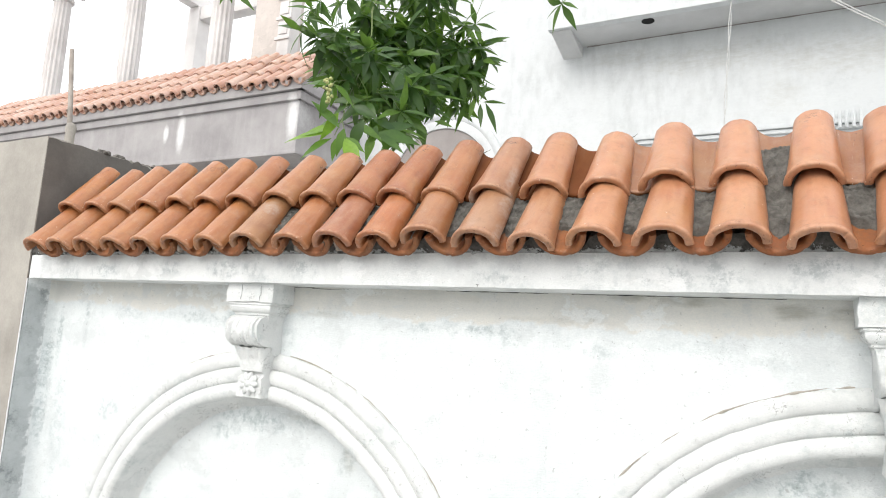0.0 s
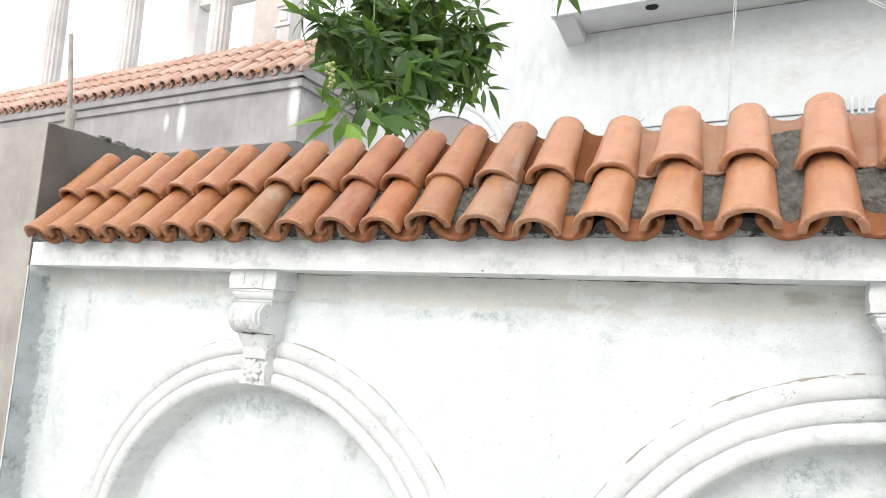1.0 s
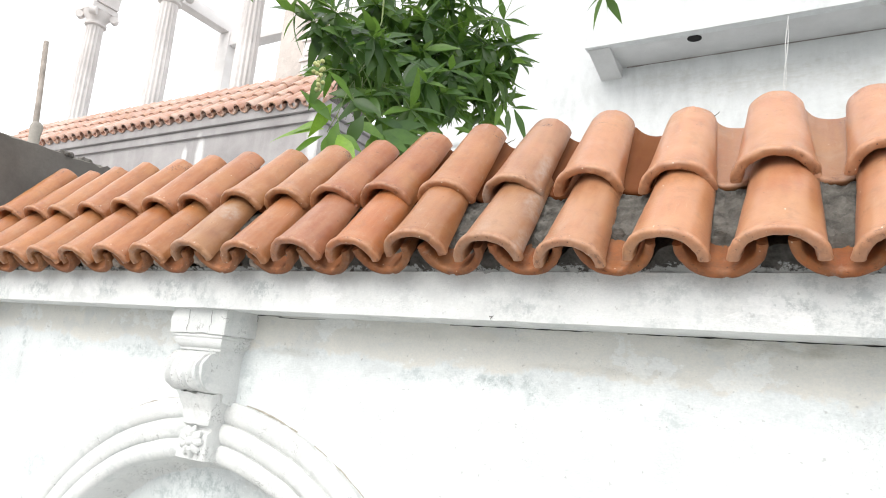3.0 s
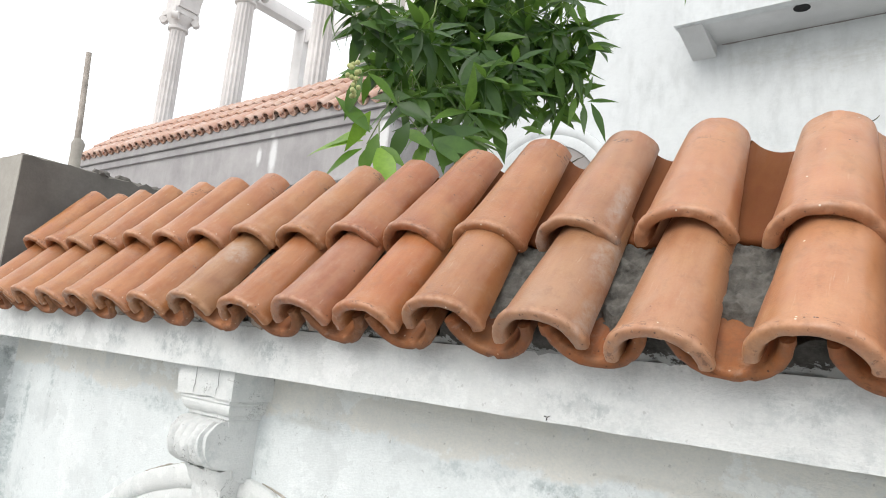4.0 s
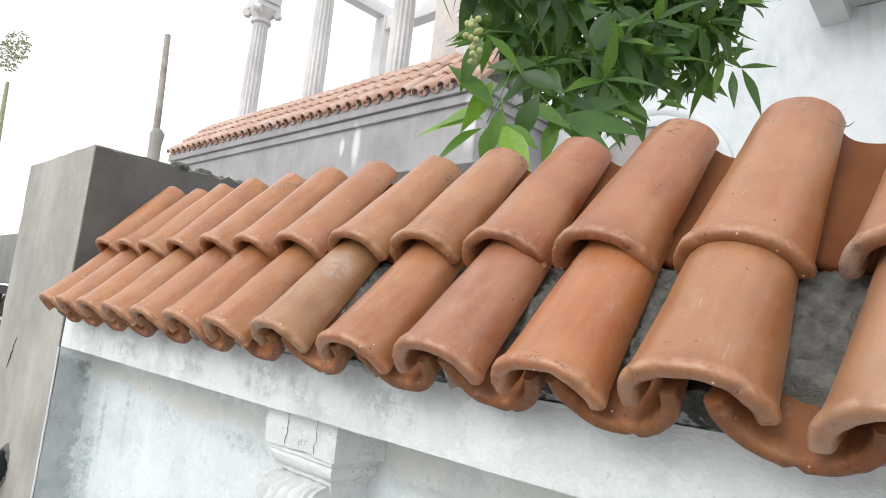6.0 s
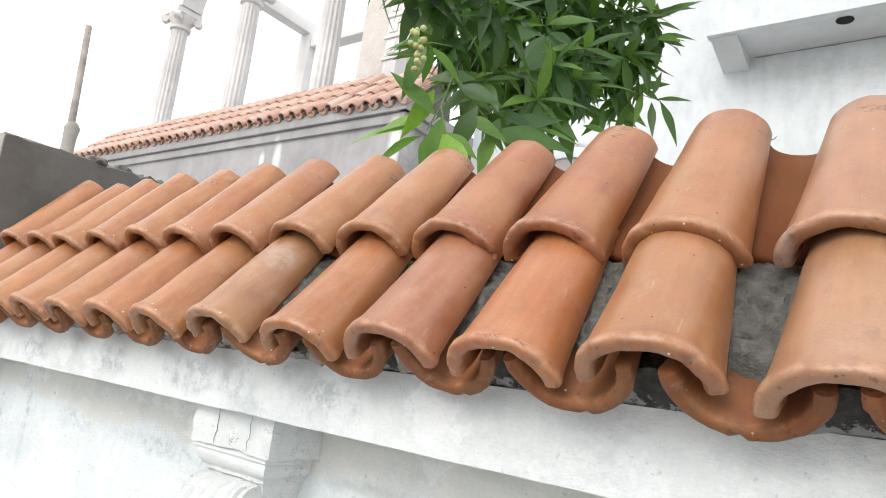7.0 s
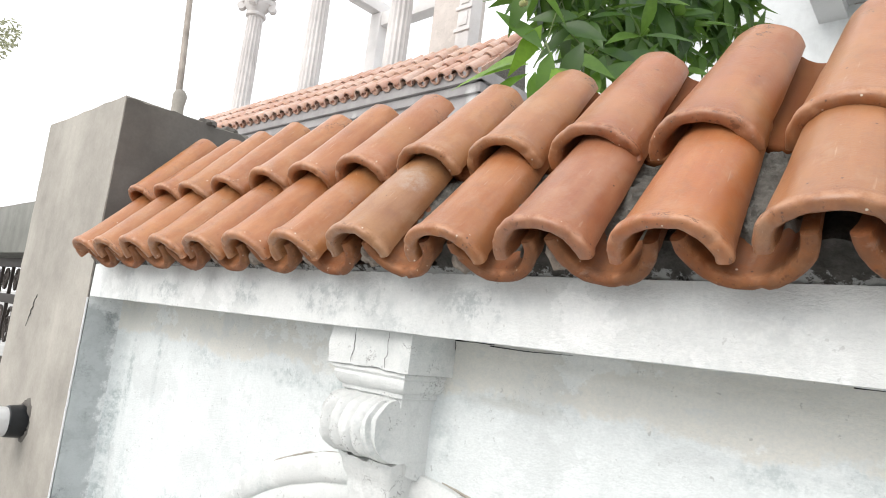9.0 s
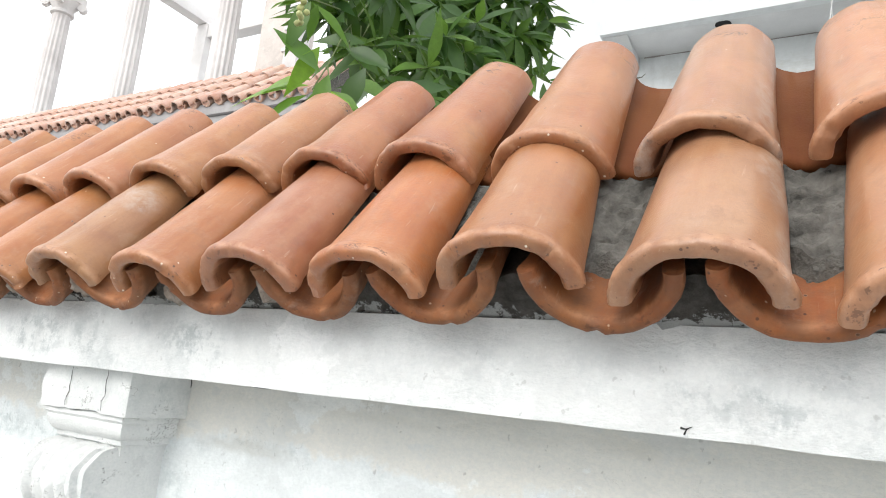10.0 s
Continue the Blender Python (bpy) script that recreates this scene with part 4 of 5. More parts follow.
UPPER = [(38, 26, 0.932, 4.0, -0.7), (41, 16, 0.900, 0.7, 0.8), (23, 9, 0.962, 3.0, -1.0), (28, 12, 0.907, 3.2, 1.2), (34, 16, 0.914, 1.3, -0.3), (23, 13, 0.947, 2.0, 1.3),
         (16, 12, 0.951, 1.5, -1.2), (28, 11, 0.955, -0.7, 1.8), (28, 5, 0.953, -0.2, 1.2), (18, 1, 0.955, 0.3, 1.3), (4, -2, 0.975, 1.9, -2.4), (1, -7, 0.957, 4.1, -0.1),
         (-5, -8, 0.938, 2.9, -1.4), (-11, -1, 0.959, 1.8, 1.6), (-7, -8, 0.943, -0.1, 2.1), (-14, 6, 0.956, 0.3, 1.7), (-11, 7, 0.902, -2.1, 2.5), (-13, -1, 0.875, 1.6, -0.6)]
COLUMNS = 23
place_x = []
for k in range(COLUMNS):
    for row in (0, 1):
        if k < len(LOWER):
            dx, dz, wide, *turns = (LOWER, UPPER)[row][k]
            tilt, turn = turns if row else (rng.uniform(-0.6, 0.6), turns[0])
        else:
            dx, dz, wide, tilt, turn = rng.uniform(-12, 0), rng.uniform(-8, 4), rng.uniform(0.93, 0.97), rng.uniform(-0.5, 2), rng.uniform(-1.5, 1.5)
        x, y, z = STEP * k - 0.0885 + 0.001 * dx, 0.142 * row, FOOT + 0.191 * row + 0.001 * dz
        m = Matrix.Translation((x, y, z)) @ Euler((SLOPE + radians((4.0, 2.3)[row] + tilt), radians(rng.uniform(-1.5, 1.5)), radians(turn))).to_matrix().to_4x4() @ Matrix.Diagonal((wide, 1, 1, 1))
        lay("cover_tile", COVERS[rng.randrange(len(COVERS))], m, paled(SPECIAL.get((row, k), rng.choice(CLAY)), k))
        if row == 0:
            place_x.append(x)
place_x.append(place_x[-1] + STEP)
# hollow channels between the covers
flip = Matrix.Rotation(math.pi, 4, "Y")
for k in range(COLUMNS):
    mid = (place_x[k] + place_x[k + 1]) / 2
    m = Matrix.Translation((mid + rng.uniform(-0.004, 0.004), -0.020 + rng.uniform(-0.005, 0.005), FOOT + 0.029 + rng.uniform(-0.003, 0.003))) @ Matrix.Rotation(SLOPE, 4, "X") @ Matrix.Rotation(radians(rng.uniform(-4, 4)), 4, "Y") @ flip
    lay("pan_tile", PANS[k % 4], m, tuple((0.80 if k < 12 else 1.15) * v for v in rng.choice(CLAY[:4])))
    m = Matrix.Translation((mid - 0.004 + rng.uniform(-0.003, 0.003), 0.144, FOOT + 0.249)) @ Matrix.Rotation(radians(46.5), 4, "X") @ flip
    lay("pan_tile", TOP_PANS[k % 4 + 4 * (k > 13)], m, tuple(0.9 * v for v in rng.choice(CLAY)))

# mortar bed under the tiles, and the mortar that fills the channels
X_END = STEP * COLUMNS + 0.05
bm = bmesh.new()
section = [(0.106, -0.017), (0.076, 0.006), (0.20, 0.165), (0.34, 0.325), (0.405, 0.40), (0.44, 0.425), (0.475, 0.40), (0.48, 0.30), (0.48, -0.016)]
xs = [WALL_L + 0.01 + (X_END - WALL_L) * i / 640 for i in range(641)]
rows = []
for x in xs:
    hump = 0.050 * max(0.0, math.cos(2 * math.pi * (x + 0.0875) / STEP)) ** 0.7
    rows.append([bm.verts.new((x, y - 0.7 * hump * (0 < i < 4), FOOT + z + 0.7 * hump * (0 < i < 4))) for i, (y, z) in enumerate(section)])
for a, b in zip(rows, rows[1:]):
    for i in range(len(section)):
        j = (i + 1) % len(section)
        bm.faces.new((a[i], a[j], b[j], b[i]))
bm.faces.new(rows[0])
bm.faces.new(rows[-1][::-1])
rough(bm, 0.007, 26.0, 2)
rough(bm, 0.004, 90.0, 4)
part("mortar_bed", bm, M_BED, roof, "dark grey cement mortar bed")

for k in range(COLUMNS):
    bm = bmesh.new()
    nx, ns = 23, 46
    start = 0.052 + 0.045 * rng.random()
    end = 0.49 if k == 16 else 0.30
    grid = []
    for j in range(ns):
        row = []
        for i in range(nx):
            u = i / (nx - 1)
            x = (place_x[k] + place_x[k + 1]) / 2 - 0.056 + 0.112 * u
            s = start + 0.03 * noise.noise((x * 30, k * 3.1, 0)) * (1 - j / (ns - 1)) + (end - start) * j / (ns - 1)
            y, z = s * 0.663, s * 0.749
            lift = 0.008 + 0.016 * (2 * u - 1) ** 2 + 0.012 * noise.fractal((x * 30, s * 30, k), 0.6, 2.1, 7)
            if k == 16:
                lift += 0.024 * min(1.0, max(0.0, (s - 0.24) / 0.05)) * (0.6 + 0.8 * u)
            lift -= 0.03 * max(0, 1 - j / 6) + 0.02 * max(0, (j - ns + 8) / 7)
            row.append(bm.verts.new((x, y - 0.8 * lift + 0.012, FOOT + z + 0.6 * lift - 0.012)))
        grid.append(row)
    for a, b in zip(grid, grid[1:]):
        for i in range(nx - 1):
            bm.faces.new((a[i], a[i + 1], b[i + 1], b[i]))
    part("mortar_fill", bm, M_MORTAR, roof)

# mortar squeezed up between the channels, seen inside the mouths of the lower tiles
for k in range(10):
    big = 0.8
    bm = bmesh.new()
    m = Matrix.Translation((place_x[k] + rng.uniform(0.0, 0.02), 0.042, FOOT + 0.030)) @ Matrix.Rotation(SLOPE, 4, "X") @ Matrix.Diagonal((0.022 * big, 0.040, 0.034 * big, 1))
    bmesh.ops.create_icosphere(bm, subdivisions=3, radius=1, matrix=m)
    rough(bm, 0.012, 45, k)
    part("mortar_daub", bm, M_DAUB, roof, "crumbly pale grey mortar")

# ---------------------------------------------------------------- pillar with pipe and lamp
PX0, PX1, PY0, PY1, PZ = -1.11, -0.25, 0.085, 1.02, FOOT + 0.635
pillar = thing("gate_pillar", "rendered square gate pillar with raw dark cement side", "pillar")
bm = grid_box(PX0, PX1 - 0.0045, PY0, PY1, 0.0, PZ, 0.07)
rough(bm, 0.002, 4.0, 8)
rough(bm, 0.003, 16.0, 9)
part("shaft", bm, M_PILLAR, pillar)
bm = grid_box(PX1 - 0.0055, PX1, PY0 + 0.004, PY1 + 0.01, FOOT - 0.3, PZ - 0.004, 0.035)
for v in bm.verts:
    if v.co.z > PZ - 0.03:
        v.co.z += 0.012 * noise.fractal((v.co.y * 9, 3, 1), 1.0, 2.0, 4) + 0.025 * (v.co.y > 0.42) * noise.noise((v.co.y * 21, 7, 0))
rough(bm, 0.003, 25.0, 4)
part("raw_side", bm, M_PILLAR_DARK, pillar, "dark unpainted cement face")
crumb = random.Random(3)
for i in range(30):
    bm = bmesh.new()
    y = crumb.uniform(0.40, 1.0)
    r = crumb.uniform(0.006, 0.022)
    m = Matrix.Translation((PX1 - crumb.uniform(0.0, 0.10), y, PZ + r * 0.2)) @ Matrix.Diagonal((r * 1.4, r * 1.6, r, 1))
    bmesh.ops.create_icosphere(bm, subdivisions=2, radius=1, matrix=m)
    rough(bm, 0.010, 60, 1)
    part("mortar_crumb", bm, M_PILLAR_DARK, pillar)
bm = bmesh.new()
tube(bm, [(-0.80 - 0.007 * i + 0.02 * noise.noise((i * 0.9, 0, 0)), PY0 - 0.0025, FOOT - 0.14 - 0.014 * i) for i in range(11)], [0.0008, 0.0016, 0.0014, 0.002, 0.0022, 0.0018, 0.0024, 0.002, 0.0016, 0.0012, 0.0006], 5)
part("crack", bm, M_DARK, pillar)

pipe = thing("standpipe", "weathered thin pipe set in a cement lump on the pillar", "pipe")
bm = bmesh.new()
lathe(bm, [(0.038, FOOT + 0.62, 0), (0.029, FOOT + 0.70, 0), (0.027, FOOT + 0.80, 0), (0.031, FOOT + 0.85, 0), (0.020, FOOT + 0.875, 0)], -0.70, 0.47, 14)
rough(bm, 0.008, 20, 6)
part("cement_lump", bm, M_PILLAR, pipe, "pale cement lump")
bm = bmesh.new()
tube(bm, [(-0.695, 0.465, FOOT + 0.80), (-0.76, 0.48, FOOT + 1.05), (-0.855, 0.50, FOOT + 1.395)], [0.016, 0.015, 0.014], 12)
part("pipe", bm, M_PIPE, pipe)

bm = bmesh.new()
bmesh.ops.create_icosphere(bm, subdivisions=3, radius=1, matrix=Matrix.Translation((-0.655, PY0, FOOT - 0.630)) @ Matrix.Diagonal((0.078, 0.006, 0.084, 1)))
rough(bm, 0.02, 30, 3)
part("broken_plaster", bm, M_PILLAR_DARK, pillar, "dark broken plaster round the fitting")
lamp = thing("wall_spout", "white round fitting with black collar on the pillar face", "pipe fitting")
def round_bar(x, z, y0, y1, r0, r1, sides=24):
    bm = bmesh.new()
    tube(bm, [(x, y0, z), (x, y0 - 0.003, z), (x, y1 + 0.003, z), (x, y1, z)], [r0 * 0.97, r0, r1, r1 * 0.95], sides)
    return bm
part("collar", round_bar(-0.655, FOOT - 0.635, PY0 + 0.004, PY0 - 0.065, 0.064, 0.060), M_BLACK, lamp, "black plastic collar")
part("pipe_end", round_bar(-0.655, FOOT - 0.635, PY0 - 0.064, PY0 - 0.21, 0.055, 0.055), M_WHITEPL, lamp, "white plastic pipe")

# ---------------------------------------------------------------- gate beyond the pillar
solid("lintel_beam", boxed(-5.2, PX0 + 0.002, 0.36, 0.62, FOOT + 0.085, FOOT + 0.40, bevel=0.008), M_LINTEL, "grey rendered concrete beam over the iron gate", "beam", "structure")
gate = thing("iron_gate", "dark iron gate with scroll ornaments under the beam", "gate")
for z in (FOOT + 0.04, FOOT - 0.20, FOOT - 1.0, FOOT - 1.75):
    part("rail", boxed(-5.1, PX0 - 0.01, 0.47, 0.51, z - 0.03, z + 0.03, bevel=0.004), M_IRON, gate)
for i in range(17):
    x = PX0 - 0.03 - 0.24 * i
    part("bar", boxed(x - 0.009, x + 0.009, 0.48, 0.50, 0.1, FOOT + 0.07), M_IRON, gate)


def scroll(cx, cz, s):
    bm = bmesh.new()
    pts = []
    for i in range(40):
        a = i / 39 * 3.6 * math.pi
        r = s * (1 - i / 48)
        pts.append((cx + 0.55 * r * math.cos(a), 0.49, cz + r * math.sin(a)))
    tube(bm, pts, 0.010, 6)
    return bm


for i in range(16):
    x = PX0 - 0.15 - 0.24 * i
    part("scrollwork", scroll(x, FOOT - 0.08, 0.085), M_IRON, gate)
    part("scrollwork", scroll(x, FOOT - 0.38, 0.14), M_IRON, gate)
    part("scrollwork", scroll(x, FOOT - 0.70, 0.14), M_IRON, gate)

# ---------------------------------------------------------------- grey building with tiled parapet and columns
GX0, GX1, GY = -11.9, -3.0, 5.14
grey = thing("grey_building", "grey rendered building with tiled parapet and a columned terrace", "building")
bm = bmesh.new()
box(bm, GX0, GX1, GY, 9.2, FOOT + 2.22, FOOT + 3.30)
part("parapet_wall", bm, M_GREY, grey, smooth=False)
part("lower_wall", boxed(GX0 + 0.2, GX1 - 0.55, GY + 0.75, 9.2, 0.0, FOOT + 2.22), M_ROOMS, grey, "pale pinkish plaster wall below the overhang", smooth=False)
for y0, z0, z1 in ((GY - 0.05, FOOT + 3.0, FOOT + 3.131), (GY - 0.10, FOOT + 3.137, FOOT + 3.30), (GY - 0.025, FOOT + 2.20, FOOT + 2.26)):
    part("cornice", boxed(GX0 - 0.04, GX1 - (y0 - GY), y0, GY + 0.02, z0, z1, bevel=0.012), M_GREY, grey)
    part("cornice", boxed(GX1 - 0.02, GX1 - (y0 - GY) + 0.003, y0 + 0.002, 8.9, z0, z1, bevel=0.012), M_GREY, grey)
bm = bmesh.new()
for x0, x1, drop in ((GX0, -4.22, 0.0), (-4.21, GX1, 0.06)):
    v = [bm.verts.new((x, y, FOOT + z - drop)) for x in (x0, x1) for y, z in ((GY - 0.08, 3.302), (GY + 0.85, 4.16), (GY + 0.95, 3.302))]
    bm.faces.new((v[0], v[1], v[4], v[3]))
    bm.faces.new((v[1], v[2], v[5], v[4]))
    bm.faces.new(v[:3])
    bm.faces.new(v[3:])
part("roof_slope", bm, M_MORTAR, grey, smooth=False)


def small_tile(name, up):
    bm = bmesh.new()
    arc, L, th = 8, 0.47, 0.02
    rings = []
    for y, r in ((0, 0.080), (0.012, 0.086), (L, 0.068)):
        ring = [(r * math.cos(math.pi * k / arc), r * math.sin(math.pi * k / arc)) for k in range(arc + 1)]
        ring += [((r - th) * math.cos(math.pi * k / arc), (r - th) * math.sin(math.pi * k / arc)) for k in range(arc, -1, -1)]
        rings.append([bm.verts.new((x, y, z * up)) for x, z in ring])
    m = len(rings[0])
    for a, b in zip(rings, rings[1:]):
        for k in range(m):
            bm.faces.new((a[k], a[(k + 1) % m], b[(k + 1) % m], b[k]))
    for ring in (rings[0], rings[-1]):
        for k in range(arc):
            bm.faces.new((ring[k], ring[k + 1], ring[m - 2 - k], ring[m - 1 - k]))
    return finish(name, bm, M_FARTILE)


FAR_COVER, FAR_PAN = small_tile("roof_tile", 1), small_tile("roof_channel", -1)
# clay tones of the far roof, each mixed slightly paler below
FAR_CLAY = [(0.56, 0.40, 0.34), (0.52, 0.35, 0.29), (0.60, 0.46, 0.40), (0.50, 0.31, 0.25), (0.45, 0.26, 0.20), (0.62, 0.50, 0.45)]
far_slope = math.atan2(0.86, 0.93)
k = 0
x = GX0 + 0.1
while x < GX1 - 0.02:
    drop = 0.06 if x > -4.24 else 0.0
    for row in range(3):
        s = 0.42 * row - 0.06
        y, z = GY - 0.08 + s * math.cos(far_slope), 3.30 + s * math.sin(far_slope)
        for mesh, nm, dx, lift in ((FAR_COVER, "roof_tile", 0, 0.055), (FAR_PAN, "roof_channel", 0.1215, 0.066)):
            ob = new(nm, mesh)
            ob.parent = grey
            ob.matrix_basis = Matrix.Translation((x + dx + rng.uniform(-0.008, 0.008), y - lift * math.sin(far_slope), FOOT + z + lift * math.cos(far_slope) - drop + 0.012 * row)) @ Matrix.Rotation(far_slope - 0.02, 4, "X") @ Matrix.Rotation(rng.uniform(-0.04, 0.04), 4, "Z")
            ob.color = (*(0.82 * v + 0.18 * w for v, w in zip(rng.choice(FAR_CLAY), (0.66, 0.54, 0.51))), 1)
    x += 0.243


def column(cx, cy):
    ob = thing("terrace_column", "fluted pale grey cement column with scrolled capital", "column", (cx, cy, FOOT + 3.57), "terrace columns")
    bm = bmesh.new()
    lathe(bm, [(0.25, -0.27, 0), (0.25, 0.25, 0), (0.20, 0.26, 0.2), (0.20, 0.32, 1), (0.20, 1.6, 1), (0.178, 3.02, 1), (0.178, 3.08, 0)], sides=96, flutes=14, depth=0.026)
    part("shaft", bm, M_COLUMN, ob)
    bm = bmesh.new()
    lathe(bm, [(0.18, 3.07, 0), (0.225, 3.10, 0), (0.225, 3.16, 0), (0.19, 3.18, 0), (0.21, 3.24, 0), (0.28, 3.33, 0), (0.30, 3.40, 0)], sides=32)
    capital = part("capital", bm, M_COLUMN, ob, "scrolled cement capital")
    part("abacus", boxed(-0.30, 0.30, -0.30, 0.30, 3.40, 3.54, bevel=0.02), M_COLUMN, capital)
    for sx in (-1, 1):
        for sy in (-1, 1):
            m = Matrix.Translation((sx * 0.25, sy * 0.25, 3.33)) @ Matrix.Rotation(math.pi / 4 * sx * sy, 4, "Z") @ Matrix.Rotation(math.pi / 2, 4, "X") @ Matrix.Diagonal((0.09, 0.09, 0.14, 1))
            bm = bmesh.new()
            bmesh.ops.create_cone(bm, cap_ends=True, segments=16, radius1=1, radius2=1, depth=1, matrix=m)
            part("volute", bm, M_COLUMN, capital)
    return ob


first_column = column(-11.15, 6.3)
for cx in (-8.60, -6.08):
    copy_thing(first_column, pose(cx, 6.3, FOOT + 3.57))
terrace = thing("terrace_frame", "bare pale concrete beams and piers of an open terrace", "concrete frame")
for cx in (-8.60, -6.08):
    part("cross_beam", boxed(cx - 0.52, cx - 0.24, 6.52, 8.42, FOOT + 7.02, FOOT + 7.29, bevel=0.01), M_BEAM, terrace)
    part("pier", boxed(cx - 0.55, cx - 0.20, 8.03, 8.38, FOOT + 3.3, FOOT + 7.014, bevel=0.01), M_BEAM, terrace)
part("pier", boxed(-5.04, -4.47, 6.1, 6.7, FOOT + 3.3, FOOT + 7.6, bevel=0.01), M_ROOMS, terrace, "pinkish plastered pier")
pilaster = part("pilaster", boxed(-4.44, -4.17, 6.05, 6.3, FOOT + 3.3, FOOT + 7.6, bevel=0.02), M_COLUMN, terrace, "grey pilaster with raised mouldings")
for i in range(8):
    z = FOOT + 4.55 + 0.36 * i
    part("moulding", boxed(-4.47, -4.14, 6.02, 6.06, z, z + 0.06, bevel=0.012), M_COLUMN, pilaster)
    part("panel", boxed(-4.39, -4.22, 6.03, 6.06, z + 0.10, z + 0.32, bevel=0.012), M_COLUMN, pilaster)
part("long_beam", boxed(-8.795, -5.2, 8.06, 8.36, FOOT + 6.69, FOOT + 7.008, bevel=0.01), M_BEAM, terrace)
part("long_beam", boxed(-8.9, -4.1, 6.1, 6.5, FOOT + 7.12, FOOT + 7.5, bevel=0.01), M_BEAM, terrace)
# quarter arch over the end column
bm = bmesh.new()
rows = []
for i in range(13):
    a = math.pi - math.pi / 2 * i / 12
    rows.append([bm.verts.new((-9.95 + r * math.cos(a), y, FOOT + 7.11 + r * math.sin(a))) for r, y in ((0.85, 6.05), (1.45, 6.05), (1.45, 6.55), (0.85, 6.55))])
for a, b in zip(rows, rows[1:]):
    for i in range(4):
        bm.faces.new((a[i], a[(i + 1) % 4], b[(i + 1) % 4], b[i]))
bm.faces.new(rows[0])
bm.faces.new(rows[-1])
part("arch_rib", bm, M_COLUMN, terrace)

# ---------------------------------------------------------------- white house behind the wall
HY = 6.55
house = thing("white_house", "whitewashed house with a plain grey balcony slab", "house")
part("wall", boxed(-2.9, 9.0, HY, HY + 0.3, 0.0, FOOT + 7.5), M_HOUSE, house, smooth=False)
part("wall", boxed(8.7, 9.0, -6, HY, 0.0, FOOT + 1.0), M_HOUSE, house, smooth=False)
SLAB_Z = FOOT + 3.84
slab = part("balcony_slab", boxed(0.47, 9.0, 5.93, HY + 0.01, SLAB_Z, SLAB_Z + 0.16, bevel=0.006), M_SOFFIT, house, "grey plastered balcony slab")
bm = grid_box(0.45, 9.0, 5.89, 6.01, SLAB_Z - 0.006, FOOT + 4.9, 0.12)
rough(bm, 0.004, 5.0, 3)
part("balcony_parapet", bm, M_HOUSE, house)
# tapered bracket under the slab's end
bm = bmesh.new()
v = [bm.verts.new((x, y, z)) for x in (0.475, 0.745) for y, z in ((5.95, SLAB_Z + 0.004), (HY + 0.005, SLAB_Z + 0.004), (HY + 0.005, SLAB_Z - 0.145), (5.95, SLAB_Z - 0.016))]
for f in ((0, 1, 2, 3), (7, 6, 5, 4), (3, 2, 6, 7), (0, 3, 7, 4)):
    bm.faces.new([v[i] for i in f])
part("end_bracket", bm, M_SOFFIT, house, "tapered plaster bracket")
bm = bmesh.new()
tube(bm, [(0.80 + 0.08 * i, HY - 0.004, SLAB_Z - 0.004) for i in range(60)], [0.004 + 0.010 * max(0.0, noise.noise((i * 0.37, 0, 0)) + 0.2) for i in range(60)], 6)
part("dark_joint", bm, M_NICHE, house, "dark uneven joint under the slab")
part("ledge", boxed(1.49, 8.6, HY - 0.07, HY + 0.01, FOOT + 2.425, FOOT + 2.485, bevel=0.01), M_HOUSE, house)
part("ledge", boxed(1.53, 8.6, HY - 0.04, HY + 0.01, FOOT + 2.370, FOOT + 2.420, bevel=0.008), M_HOUSE, house)
for i in range(5):
    x = 3.69 + 0.068 * i
    part("peg", boxed(x, x + 0.036, HY - 0.09, HY - 0.06, FOOT + 2.37, FOOT + 2.575, bevel=0.010), M_HOUSE, house)
bm = bmesh.new()
bmesh.ops.create_cone(bm, cap_ends=True, segments=20, radius1=0.080, radius2=0.080, depth=0.02, matrix=Matrix.Translation((1.70, 6.09, SLAB_Z + 0.006)))
part("drain_hole", bm, M_DARK, slab, smooth=False)
# round-headed niche
k = 1.2
bm = bmesh.new()
rows = []
for i in range(33):
    a = math.pi - math.pi * i / 32
    rows.append([bm.verts.new((-1.38 + k * r * math.cos(a), y, FOOT + 2.05 + k * r * math.sin(a))) for r, y in ((0.68, HY + 0.002), (0.68, HY - 0.03), (0.76, HY - 0.05), (0.79, HY - 0.035), (0.81, HY - 0.055), (0.85, HY - 0.07), (0.89, HY - 0.055), (0.90, HY + 0.002))])
for a, b in zip(rows, rows[1:]):
    for i in range(7):
        bm.faces.new((a[i], a[i + 1], b[i + 1], b[i]))
part("arch_moulding", bm, M_HOUSE, house, "white rounded arch moulding")
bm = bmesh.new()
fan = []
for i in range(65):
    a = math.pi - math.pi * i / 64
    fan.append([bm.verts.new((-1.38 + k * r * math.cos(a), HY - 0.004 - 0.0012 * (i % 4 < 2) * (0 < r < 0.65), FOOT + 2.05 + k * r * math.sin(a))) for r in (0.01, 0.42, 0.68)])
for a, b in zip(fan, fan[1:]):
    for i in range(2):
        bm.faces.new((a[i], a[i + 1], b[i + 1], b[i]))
part("fan_panel", bm, M_NICHE, house, "pinkish grey fan panel, niche shade in its colour", smooth=False)

cable = thing("hanging_cable", "thin pale twisted cable hanging down the white house", "cable")
for ph in (0, math.pi):
    bm = bmesh.new()
    tube(bm, [(2.69 - 0.11 * i / 80 + 0.012 * math.sin(i * 0.21 + ph), 5.93 + 0.012 * math.cos(i * 0.21 + ph), FOOT + 4.2 - 2.4 * i / 80) for i in range(81)], 0.0055, 5)
    part("strand", bm, M_WIRE, cable)
